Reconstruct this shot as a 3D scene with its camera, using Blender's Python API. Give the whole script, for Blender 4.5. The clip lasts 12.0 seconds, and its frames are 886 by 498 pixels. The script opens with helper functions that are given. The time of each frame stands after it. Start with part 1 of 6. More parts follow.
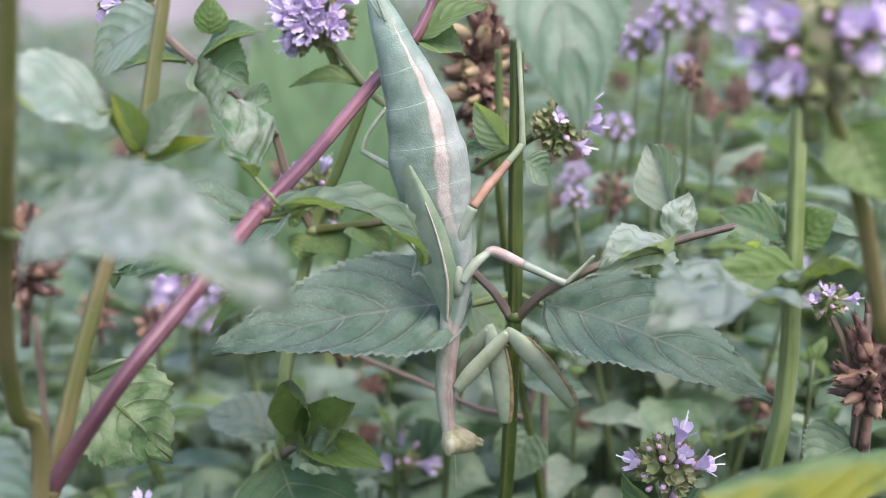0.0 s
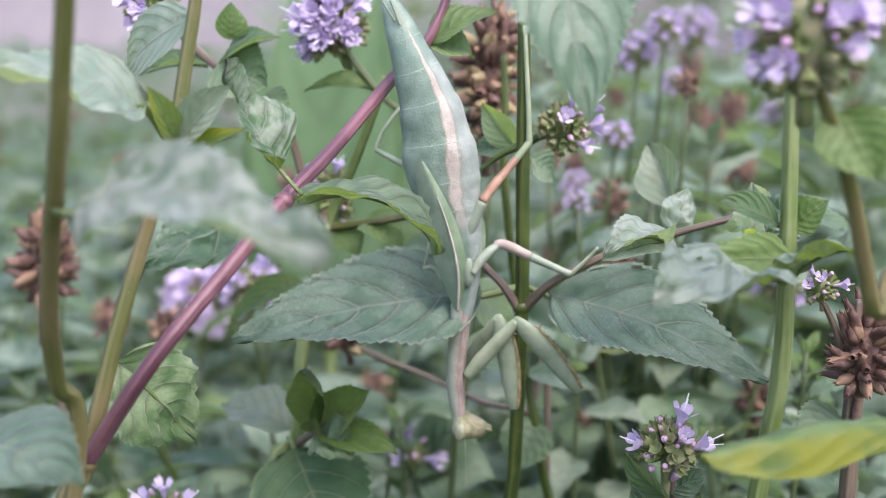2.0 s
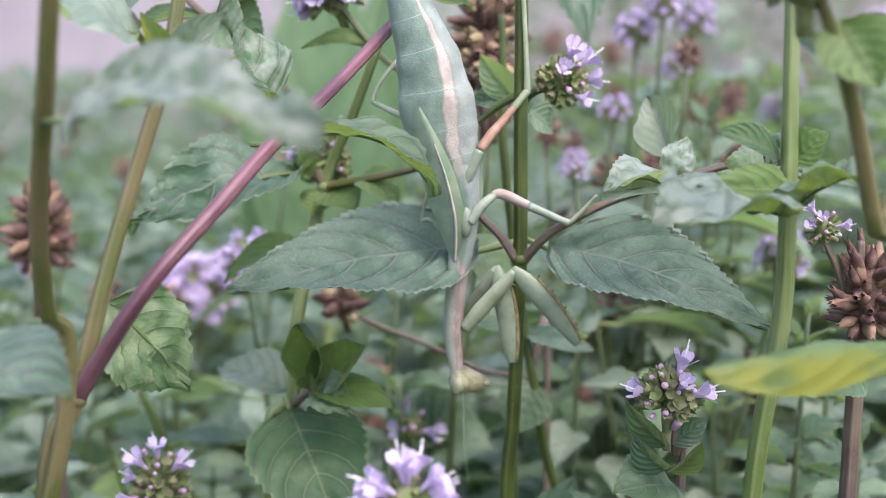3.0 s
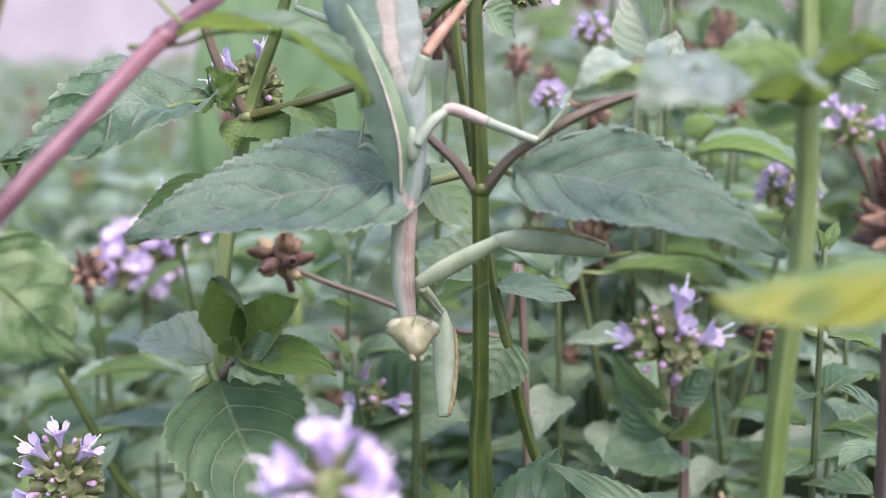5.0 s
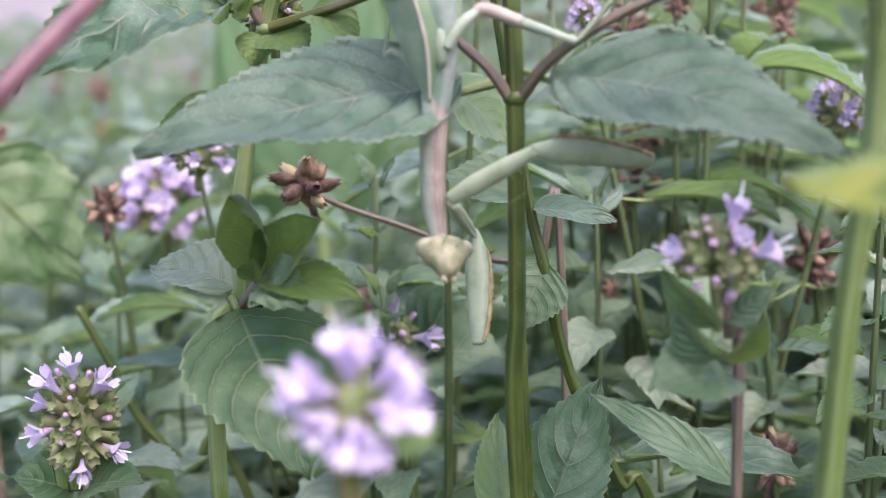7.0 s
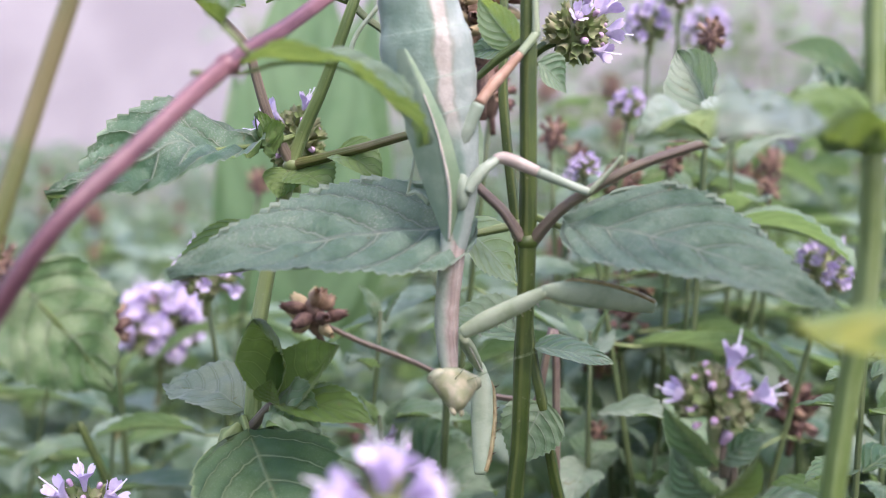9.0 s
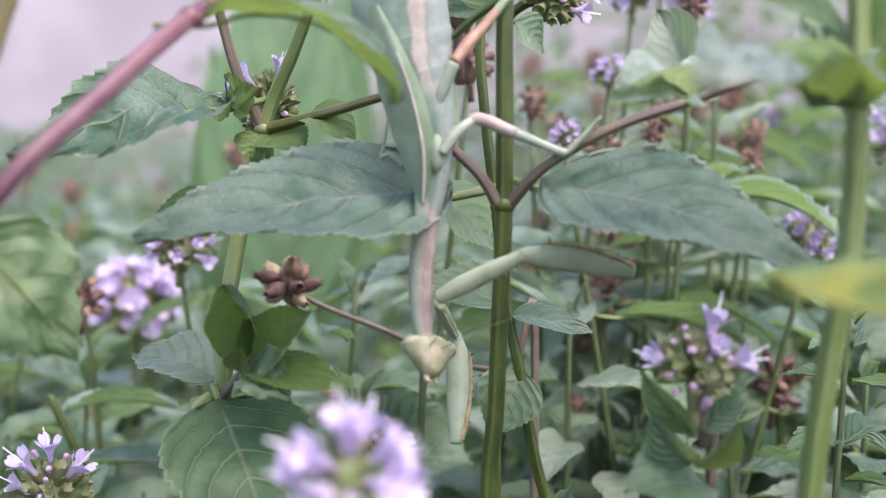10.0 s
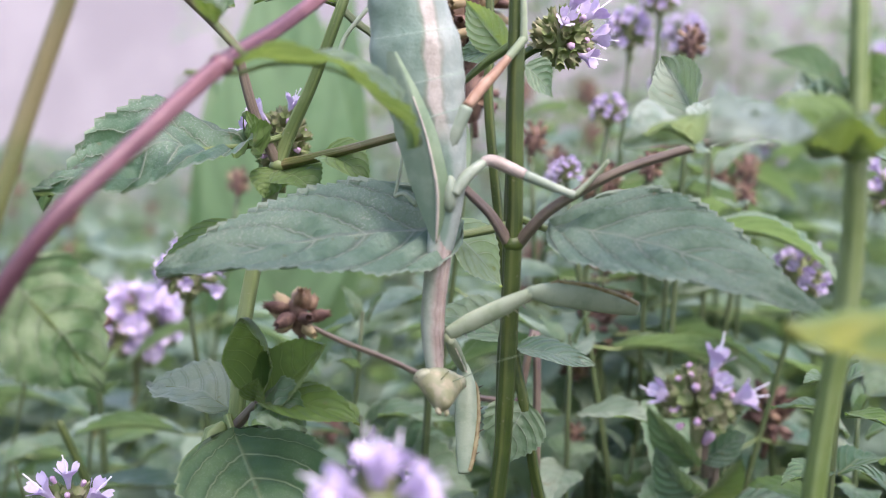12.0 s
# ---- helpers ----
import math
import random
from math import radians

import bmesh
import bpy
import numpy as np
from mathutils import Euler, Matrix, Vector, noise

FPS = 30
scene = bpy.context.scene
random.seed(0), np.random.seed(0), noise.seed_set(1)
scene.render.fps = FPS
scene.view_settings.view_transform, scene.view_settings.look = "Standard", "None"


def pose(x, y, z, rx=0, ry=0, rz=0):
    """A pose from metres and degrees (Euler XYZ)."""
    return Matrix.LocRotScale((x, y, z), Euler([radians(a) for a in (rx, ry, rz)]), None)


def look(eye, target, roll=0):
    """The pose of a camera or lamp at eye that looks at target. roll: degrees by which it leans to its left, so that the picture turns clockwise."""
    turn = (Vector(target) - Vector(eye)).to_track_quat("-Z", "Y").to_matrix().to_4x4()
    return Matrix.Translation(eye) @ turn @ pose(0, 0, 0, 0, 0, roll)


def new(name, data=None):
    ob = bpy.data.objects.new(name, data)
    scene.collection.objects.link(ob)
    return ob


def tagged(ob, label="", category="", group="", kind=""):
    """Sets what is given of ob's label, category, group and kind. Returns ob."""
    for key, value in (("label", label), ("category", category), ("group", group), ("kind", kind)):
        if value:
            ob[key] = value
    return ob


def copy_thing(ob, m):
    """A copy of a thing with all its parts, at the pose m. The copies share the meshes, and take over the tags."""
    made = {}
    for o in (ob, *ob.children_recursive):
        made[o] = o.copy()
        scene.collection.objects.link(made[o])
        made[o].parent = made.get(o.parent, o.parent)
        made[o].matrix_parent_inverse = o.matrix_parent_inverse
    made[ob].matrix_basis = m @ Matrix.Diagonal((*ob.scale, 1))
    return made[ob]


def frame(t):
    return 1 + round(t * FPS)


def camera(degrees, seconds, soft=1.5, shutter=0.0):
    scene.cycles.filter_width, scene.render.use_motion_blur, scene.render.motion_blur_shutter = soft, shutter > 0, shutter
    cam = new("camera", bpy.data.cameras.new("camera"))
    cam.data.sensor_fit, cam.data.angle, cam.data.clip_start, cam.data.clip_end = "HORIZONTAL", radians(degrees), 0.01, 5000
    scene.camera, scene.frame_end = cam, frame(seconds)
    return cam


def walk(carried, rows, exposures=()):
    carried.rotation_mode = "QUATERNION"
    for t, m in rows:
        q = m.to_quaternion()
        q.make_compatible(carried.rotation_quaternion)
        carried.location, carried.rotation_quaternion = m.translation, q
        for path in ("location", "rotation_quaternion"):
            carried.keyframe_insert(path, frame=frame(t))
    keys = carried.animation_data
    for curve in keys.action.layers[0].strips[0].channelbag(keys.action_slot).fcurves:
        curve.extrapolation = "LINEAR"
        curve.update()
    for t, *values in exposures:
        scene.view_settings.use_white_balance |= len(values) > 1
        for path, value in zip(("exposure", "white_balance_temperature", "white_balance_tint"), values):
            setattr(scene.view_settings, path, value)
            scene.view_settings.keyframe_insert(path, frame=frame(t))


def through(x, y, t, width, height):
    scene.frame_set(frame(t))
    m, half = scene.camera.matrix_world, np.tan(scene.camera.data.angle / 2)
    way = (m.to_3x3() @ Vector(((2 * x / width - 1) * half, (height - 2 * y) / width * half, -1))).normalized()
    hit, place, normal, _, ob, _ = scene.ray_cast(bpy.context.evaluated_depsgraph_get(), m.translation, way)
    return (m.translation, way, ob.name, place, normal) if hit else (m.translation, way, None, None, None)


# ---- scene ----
cam = camera(40.0, 12.0, 0.85)
# a real lens: sharp at the mantis, soft in front of it and behind it
cam.data.dof.use_dof = True
cam.data.dof.focus_distance = 0.222
cam.data.dof.aperture_fstop = 14

PATH = [
    (0, pose(-0.00928, -0.23202, 0.05846, 78.890, -0.750, 1.362)),
    (0.5, pose(-0.00987, -0.23417, 0.06000, 79.012, -0.911, 1.325)),
    (1, pose(-0.01054, -0.23607, 0.05961, 78.902, -0.870, 1.194)),
    (1.5, pose(-0.01094, -0.23935, 0.05716, 79.109, -0.696, 1.214)),
    (2, pose(-0.01263, -0.24456, 0.05414, 80.121, -0.748, 0.993)),
    (2.5, pose(-0.01277, -0.24566, 0.04423, 81.077, -0.696, 1.054)),
    (3, pose(-0.01175, -0.24434, 0.03829, 81.468, -0.677, 1.017)),
    (5, pose(-0.00483, -0.20372, 0.02392, 80.452, 1.503, 0.230)),
    (5.5, pose(-0.00524, -0.19612, 0.01833, 79.384, 1.773, 0.015)),
    (6, pose(-0.00449, -0.19225, 0.01608, 78.991, 2.280, 0.296)),
    (6.5, pose(-0.00472, -0.19084, 0.01519, 78.562, 2.259, 0.891)),
    (7, pose(-0.00554, -0.19111, 0.01483, 78.523, 2.357, 1.533)),
    (7.5, pose(-0.00352, -0.19382, 0.01652, 80.449, 1.605, 1.649)),
    (7.7, pose(-0.00331, -0.19647, 0.01685, 82.436, 1.336, 1.705)),
    (9.3, pose(-0.01334, -0.20250, 0.01334, 85.284, -1.002, 0.351)),
    (9.5, pose(-0.01197, -0.19996, 0.01210, 84.916, -1.000, 0.290)),
    (10, pose(-0.01057, -0.19770, 0.01141, 84.493, -0.819, -0.139)),
    (10.5, pose(-0.00829, -0.19853, 0.01274, 85.335, -0.798, -0.473)),
    (11, pose(-0.01023, -0.20056, 0.00866, 86.137, -1.037, -0.127)),
    (11.5, pose(-0.00742, -0.20162, 0.01029, 85.921, -1.277, 0.620)),
    (12, pose(-0.01523, -0.20441, 0.01474, 85.442, -1.451, -0.834)),
]
walk(cam, PATH, [(0.0, 1.56, 6420, 21), (3.0, 1.60, 6420, 20.5), (5.0, 1.84, 6420, 25), (7.5, 1.84, 6420, 25), (9.5, 1.74, 6400, 24), (12.0, 1.72, 6420, 23)])

# ---- overcast daylight ----
world = bpy.data.worlds.new("overcast_sky")
scene.world = world
world.use_nodes = True
wn, wl = world.node_tree.nodes, world.node_tree.links
sky = wn.new("ShaderNodeTexSky")
sky.sky_type = "NISHITA"
sky.sun_disc = False
sky.sun_elevation, sky.sun_rotation = radians(59), radians(148)
sky.air_density, sky.dust_density = 1.2, 3.0
wn["Background"].inputs[1].default_value = 0.15
wl.new(sky.outputs[0], wn["Background"].inputs[0])
sun = new("sun", bpy.data.lights.new("sun", "SUN"))
sun.data.energy, sun.data.angle, sun.data.color = 1.4, radians(50), (1.0, 0.96, 0.9)
sun.matrix_basis = look((0.5, -0.8, 1.6), (0, 0, 0))

GROUND = -0.34


# ---- materials ----
class Nodes:
    """A small helper round one node material."""

    def __init__(self, name):
        self.m = bpy.data.materials.new(name)
        self.m.use_nodes = True
        self.n, self.l = self.m.node_tree.nodes, self.m.node_tree.links
        self.bsdf = self.n["Principled BSDF"]
        self.out = self.n["Material Output"]

    def put(self, kind, **inputs):
        node = self.n.new(kind)
        for key, value in inputs.items():
            self.feed(node.inputs[key], value)
        return node

    def feed(self, socket, value):
        if isinstance(value, bpy.types.NodeSocket):
            self.l.new(value, socket)
        else:
            socket.default_value = value

    def math(self, op, a, b=0.0, c=None):
        node = self.n.new("ShaderNodeMath")
        node.operation = op
        self.feed(node.inputs[0], a)
        self.feed(node.inputs[1], b)
        if c is not None:
            self.feed(node.inputs[2], c)
        return node.outputs[0]

    def step(self, value, lo, hi, a=0.0, b=1.0):
        node = self.n.new("ShaderNodeMapRange")
        node.interpolation_type = "SMOOTHSTEP"
        for i, v in enumerate((value, lo, hi, a, b)):
            self.feed(node.inputs[i], v)
        return node.outputs[0]

    def mix(self, factor, a, b):
        node = self.n.new("ShaderNodeMix")
        node.data_type = "RGBA"
        self.feed(node.inputs["Factor"], factor)
        self.feed(node.inputs[6], a if isinstance(a, bpy.types.NodeSocket) else (*a, 1))
        self.feed(node.inputs[7], b if isinstance(b, bpy.types.NodeSocket) else (*b, 1))
        return node.outputs[2]

    def noise(self, scale, detail=3.0, space="Object", rough=0.55):
        co = self.n.new("ShaderNodeTexCoord")
        node = self.n.new("ShaderNodeTexNoise")
        node.inputs["Scale"].default_value, node.inputs["Detail"].default_value = scale, detail
        node.inputs["Roughness"].default_value = rough
        self.l.new(co.outputs[space], node.inputs["Vector"])
        return node.outputs["Fac"]

    def bump(self, height, strength=0.4, distance=0.0003):
        node = self.n.new("ShaderNodeBump")
        node.inputs["Strength"].default_value, node.inputs["Distance"].default_value = strength, distance
        self.l.new(height, node.inputs["Height"])
        self.l.new(node.outputs[0], self.bsdf.inputs["Normal"])
        return node.outputs[0]

    def finish(self, colour, rough=0.6, spec=0.3, glow_through=0.0, through_colour=None):
        self.feed(self.bsdf.inputs["Base Color"], colour if isinstance(colour, bpy.types.NodeSocket) else (*colour, 1))
        self.feed(self.bsdf.inputs["Roughness"], rough)
        self.bsdf.inputs["Specular IOR Level"].default_value = spec
        if glow_through:
            t = self.n.new("ShaderNodeBsdfTranslucent")
            self.feed(t.inputs[0], through_colour if isinstance(through_colour, bpy.types.NodeSocket) else (*through_colour, 1))
            s = self.n.new("ShaderNodeMixShader")
            s.inputs[0].default_value = glow_through
            self.l.new(self.bsdf.outputs[0], s.inputs[1])
            self.l.new(t.outputs[0], s.inputs[2])
            self.l.new(s.outputs[0], self.out.inputs[0])
        return self.m


def leaf_material(name, dark, light, vein, dusty=0.25, edge=None, through=(0.22, 0.34, 0.10), veins=6.0, glow=0.36, relief=0.0003, patch=90.0, vein_shade=0.6, rim=(0.55, 1.0), one_side=False):
    """A mint leaf: two greens in soft patches, paler veins with crease shade coloured in beside them, a dusty bloom,
    and an edge that may be yellowed.
    """
    k = Nodes(name)
    uv = k.n.new("ShaderNodeUVMap")
    sep = k.n.new("ShaderNodeSeparateXYZ")
    k.l.new(uv.outputs[0], sep.inputs[0])
    u, v = sep.outputs[0], k.math("ABSOLUTE", k.math("MULTIPLY_ADD", sep.outputs[1], 2.0, -1.0))
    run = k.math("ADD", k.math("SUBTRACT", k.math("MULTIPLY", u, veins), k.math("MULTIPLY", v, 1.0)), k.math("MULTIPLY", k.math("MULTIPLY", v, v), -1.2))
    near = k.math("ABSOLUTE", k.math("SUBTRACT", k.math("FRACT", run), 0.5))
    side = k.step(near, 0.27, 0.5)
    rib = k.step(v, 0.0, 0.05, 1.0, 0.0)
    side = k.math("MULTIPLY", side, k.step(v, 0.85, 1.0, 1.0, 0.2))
    lines = k.math("MAXIMUM", k.math("MULTIPLY", side, 0.55), rib)
    patches = k.noise(patch, 4.0)
    fine = k.noise(900.0, 5.0)
    info = k.n.new("ShaderNodeObjectInfo")
    blend = k.math("ADD", k.step(patches, 0.3, 0.7), k.math("MULTIPLY_ADD", info.outputs["Random"], 0.7, -0.35))
    blend = k.math("ADD", blend, k.math("MULTIPLY_ADD", fine, 0.9, -0.45))
    green = k.mix(k.step(blend, 0.0, 1.0), dark, light)
    # darker along the side veins: leaf tone plus crease shade put into the colour
    green = k.mix(k.math("MULTIPLY", side, vein_shade), green, tuple(c * 0.42 for c in dark))
    green = k.mix(k.math("MULTIPLY", k.step(near, 0.44, 0.49), k.step(v, 0.65, 1.0, 0.65, 0.1)), green, vein)
    green = k.mix(k.math("MULTIPLY", rib, 0.6), green, vein)
    if edge:
        yellowed_glow = k.math("MULTIPLY", k.step(k.math("MULTIPLY_ADD", sep.outputs[1], 2.0, -1.0) if one_side else v, *rim), k.step(patches, 0.3, 0.5))
        green = k.mix(yellowed_glow, green, edge)
    # pale leaf margin; the rim highlight on the teeth is put into its colour
    green = k.mix(k.step(v, 0.95, 0.985, 0.0, 0.55), green, vein)
    bloom = k.math("MULTIPLY", k.step(k.noise(2600.0, 2.0), 0.52, 0.7), k.step(patches, 0.35, 0.75))
    green = k.mix(k.math("MULTIPLY", bloom, dusty), green, (0.42, 0.42, 0.36))
    spots = k.math("MULTIPLY", k.step(k.noise(420.0, 1.0), 0.73, 0.78), 0.6)
    green = k.mix(spots, green, (0.10, 0.07, 0.03))
    pillow = k.math("POWER", k.math("SUBTRACT", 1.0, k.math("MULTIPLY", near, 2.0)), 0.5)
    cells = k.math("ADD", k.math("MULTIPLY", fine, 0.45), k.math("MULTIPLY", pillow, k.step(v, 0.0, 0.2, 0.3, 1.0)))
    k.bump(k.math("SUBTRACT", cells, k.math("MULTIPLY", rib, 0.5)), 0.6, relief)
    # short hairs catch the sky at grazing angles
    k.bsdf.inputs["Sheen Weight"].default_value, k.bsdf.inputs["Sheen Roughness"].default_value = 0.1, 0.45
    return k.finish(green, k.step(fine, 0.2, 0.8, 0.40, 0.62), 0.45, glow, through)


def stem_material(name, a, b, scale=60.0, angle=None):
    """A ridged stem: streaks that run along it, paler corners, small scars; the coordinates run along and round it."""
    k = Nodes(name)
    uv = k.n.new("ShaderNodeUVMap")
    squash = k.n.new("ShaderNodeMapping")
    squash.inputs["Scale"].default_value = (70, 7, 1)
    k.l.new(uv.outputs[0], squash.inputs["Vector"])
    streak = k.put("ShaderNodeTexNoise", Vector=squash.outputs[0], Scale=1.0, Detail=4.0, Roughness=0.6).outputs["Fac"]
    sep = k.n.new("ShaderNodeSeparateXYZ")
    k.l.new(uv.outputs[0], sep.inputs[0])
    corner = k.math("COSINE", k.math("MULTIPLY", sep.outputs[1], 4 * math.pi))
    blend = k.math("ADD", k.step(k.noise(scale), 0.35, 0.65), k.math("MULTIPLY_ADD", streak, 2.2, -1.1))
    colour = k.mix(k.step(blend, 0.0, 1.0), a, b)
    pale = angle or tuple(min(1.0, c * 1.45 + 0.01) for c in b)
    colour = k.mix(k.step(corner, 0.3, 1.0, 0.0, 0.32), colour, pale)
    colour = k.mix(k.step(k.noise(1500.0, 1.0), 0.70, 0.76, 0.0, 0.2), colour, (0.36, 0.31, 0.26))
    k.bump(k.math("ADD", streak, k.math("MULTIPLY", corner, 0.15)), 0.6, 0.0004)
    return k.finish(colour, k.step(streak, 0.3, 0.7, 0.38, 0.58), 0.45)


def skin_material(name, a, b, scale=160.0, rough=0.5, through=0.0, glow=(0.3, 0.35, 0.2), fine_scale=2200.0):
    k = Nodes(name)
    fine = k.noise(fine_scale, 3.0)
    blend = k.math("ADD", k.step(k.noise(scale), 0.3, 0.7), k.math("MULTIPLY_ADD", fine, 0.6, -0.3))
    k.bump(fine, 0.25, 0.0002)
    return k.finish(k.mix(k.step(blend, 0.0, 1.0), a, b), rough, 0.35, through, glow)


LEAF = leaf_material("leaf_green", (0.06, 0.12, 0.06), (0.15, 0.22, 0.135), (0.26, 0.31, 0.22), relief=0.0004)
LEAF_BIG = leaf_material("leaf_blue_green", (0.042, 0.105, 0.063), (0.135, 0.215, 0.155), (0.31, 0.36, 0.28), 0.75, relief=0.0026, vein_shade=0.5)
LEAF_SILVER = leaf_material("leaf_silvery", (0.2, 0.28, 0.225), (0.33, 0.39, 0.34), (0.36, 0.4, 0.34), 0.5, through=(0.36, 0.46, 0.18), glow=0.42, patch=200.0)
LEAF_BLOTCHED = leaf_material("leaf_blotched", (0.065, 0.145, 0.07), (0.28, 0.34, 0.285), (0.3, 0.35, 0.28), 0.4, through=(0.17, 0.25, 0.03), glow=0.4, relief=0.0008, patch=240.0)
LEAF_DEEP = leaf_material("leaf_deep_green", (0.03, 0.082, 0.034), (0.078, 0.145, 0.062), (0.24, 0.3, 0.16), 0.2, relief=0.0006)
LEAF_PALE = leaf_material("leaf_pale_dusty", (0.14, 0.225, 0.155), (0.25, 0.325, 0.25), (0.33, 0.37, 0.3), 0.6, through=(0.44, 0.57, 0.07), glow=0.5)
LEAF_HANG = leaf_material("leaf_soft_green", (0.06, 0.125, 0.08), (0.145, 0.215, 0.155), (0.24, 0.29, 0.22), 0.5, veins=5.0, relief=0.001, vein_shade=0.4)
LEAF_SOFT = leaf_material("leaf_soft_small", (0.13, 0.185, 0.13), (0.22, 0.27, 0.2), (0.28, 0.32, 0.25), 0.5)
LEAF_SCARRED = leaf_material("leaf_scarred", (0.075, 0.155, 0.055), (0.22, 0.3, 0.155), (0.29, 0.33, 0.22), 0.6, relief=0.0014, patch=160.0, vein_shade=0.25)
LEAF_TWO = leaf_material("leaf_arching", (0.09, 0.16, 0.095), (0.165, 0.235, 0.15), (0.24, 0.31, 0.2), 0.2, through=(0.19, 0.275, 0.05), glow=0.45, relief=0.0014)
# paler than LEAF_FIELD: the skylight on the far bushes is put into the colour
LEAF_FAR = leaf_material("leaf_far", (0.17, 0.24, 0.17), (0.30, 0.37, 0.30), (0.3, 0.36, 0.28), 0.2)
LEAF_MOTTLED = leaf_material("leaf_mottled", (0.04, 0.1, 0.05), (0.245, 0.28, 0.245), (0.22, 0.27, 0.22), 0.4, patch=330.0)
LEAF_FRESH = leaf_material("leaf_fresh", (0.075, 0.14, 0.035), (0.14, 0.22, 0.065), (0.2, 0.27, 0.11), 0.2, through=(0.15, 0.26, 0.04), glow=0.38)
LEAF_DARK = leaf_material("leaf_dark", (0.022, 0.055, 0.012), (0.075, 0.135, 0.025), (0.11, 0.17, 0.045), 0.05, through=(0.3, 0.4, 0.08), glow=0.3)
# yellow front half: yellowing, plus light through the leaf put into the colour
LEAF_YELLOW = leaf_material("leaf_yellowed", (0.055, 0.125, 0.04), (0.105, 0.18, 0.07), (0.15, 0.21, 0.07), 0.0, (0.19, 0.21, 0.018), veins=4.0, through=(0.3, 0.36, 0.02), glow=0.42, vein_shade=0.1, rim=(0.05, 0.55), one_side=True)
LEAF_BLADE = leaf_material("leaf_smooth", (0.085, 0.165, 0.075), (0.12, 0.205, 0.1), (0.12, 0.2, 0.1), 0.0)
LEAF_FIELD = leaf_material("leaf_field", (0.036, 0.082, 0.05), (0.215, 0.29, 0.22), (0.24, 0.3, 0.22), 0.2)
STEM_GREEN = stem_material("stem_green", (0.024, 0.045, 0.005), (0.052, 0.078, 0.012), angle=(0.115, 0.125, 0.03))
STEM_LIGHT = stem_material("stem_light_green", (0.09, 0.135, 0.035), (0.16, 0.205, 0.08))
STEM_BED = stem_material("stem_bed", (0.04, 0.065, 0.02), (0.075, 0.1, 0.04))
STEM_OLIVE = stem_material("stem_olive", (0.072, 0.085, 0.02), (0.135, 0.115, 0.05))
STEM_PURPLE = stem_material("stem_purple", (0.088, 0.034, 0.049), (0.175, 0.08, 0.098), angle=(0.21, 0.115, 0.135))
STEM_BROWN = stem_material("stem_brown", (0.085, 0.06, 0.055), (0.14, 0.11, 0.08))
PETAL = skin_material("petal_lilac", (0.62, 0.53, 0.69), (0.75, 0.68, 0.80), 900.0, 0.6, 0.42, (0.6, 0.48, 0.76))
BUD = skin_material("bud_pink", (0.52, 0.31, 0.49), (0.64, 0.46, 0.62), 900.0, 0.55, 0.2, (0.6, 0.4, 0.6))
STAMEN = skin_material("stamen_white", (0.74, 0.68, 0.8), (0.8, 0.76, 0.84), 900.0, 0.6)
CALYX = skin_material("calyx_green", (0.16, 0.22, 0.075), (0.29, 0.275, 0.165), 420.0, 0.6, 0.2, (0.3, 0.36, 0.12))
CALYX_DRY = skin_material("calyx_brown", (0.075, 0.04, 0.035), (0.2, 0.125, 0.095), 350.0, 0.75)
CALYX_OCHRE = skin_material("calyx_ochre", (0.19, 0.12, 0.08), (0.3, 0.2, 0.135), 350.0, 0.75)
CALYX_STRAW = skin_material("calyx_straw", (0.3, 0.24, 0.13), (0.4, 0.3, 0.19), 350.0, 0.75)
SOIL = skin_material("soil", (0.025, 0.02, 0.014), (0.06, 0.05, 0.035), 25.0, 0.9, fine_scale=180.0)
PLASTER = skin_material("plaster", (0.275, 0.25, 0.272), (0.345, 0.318, 0.338), 2.0, 0.85, fine_scale=60.0)


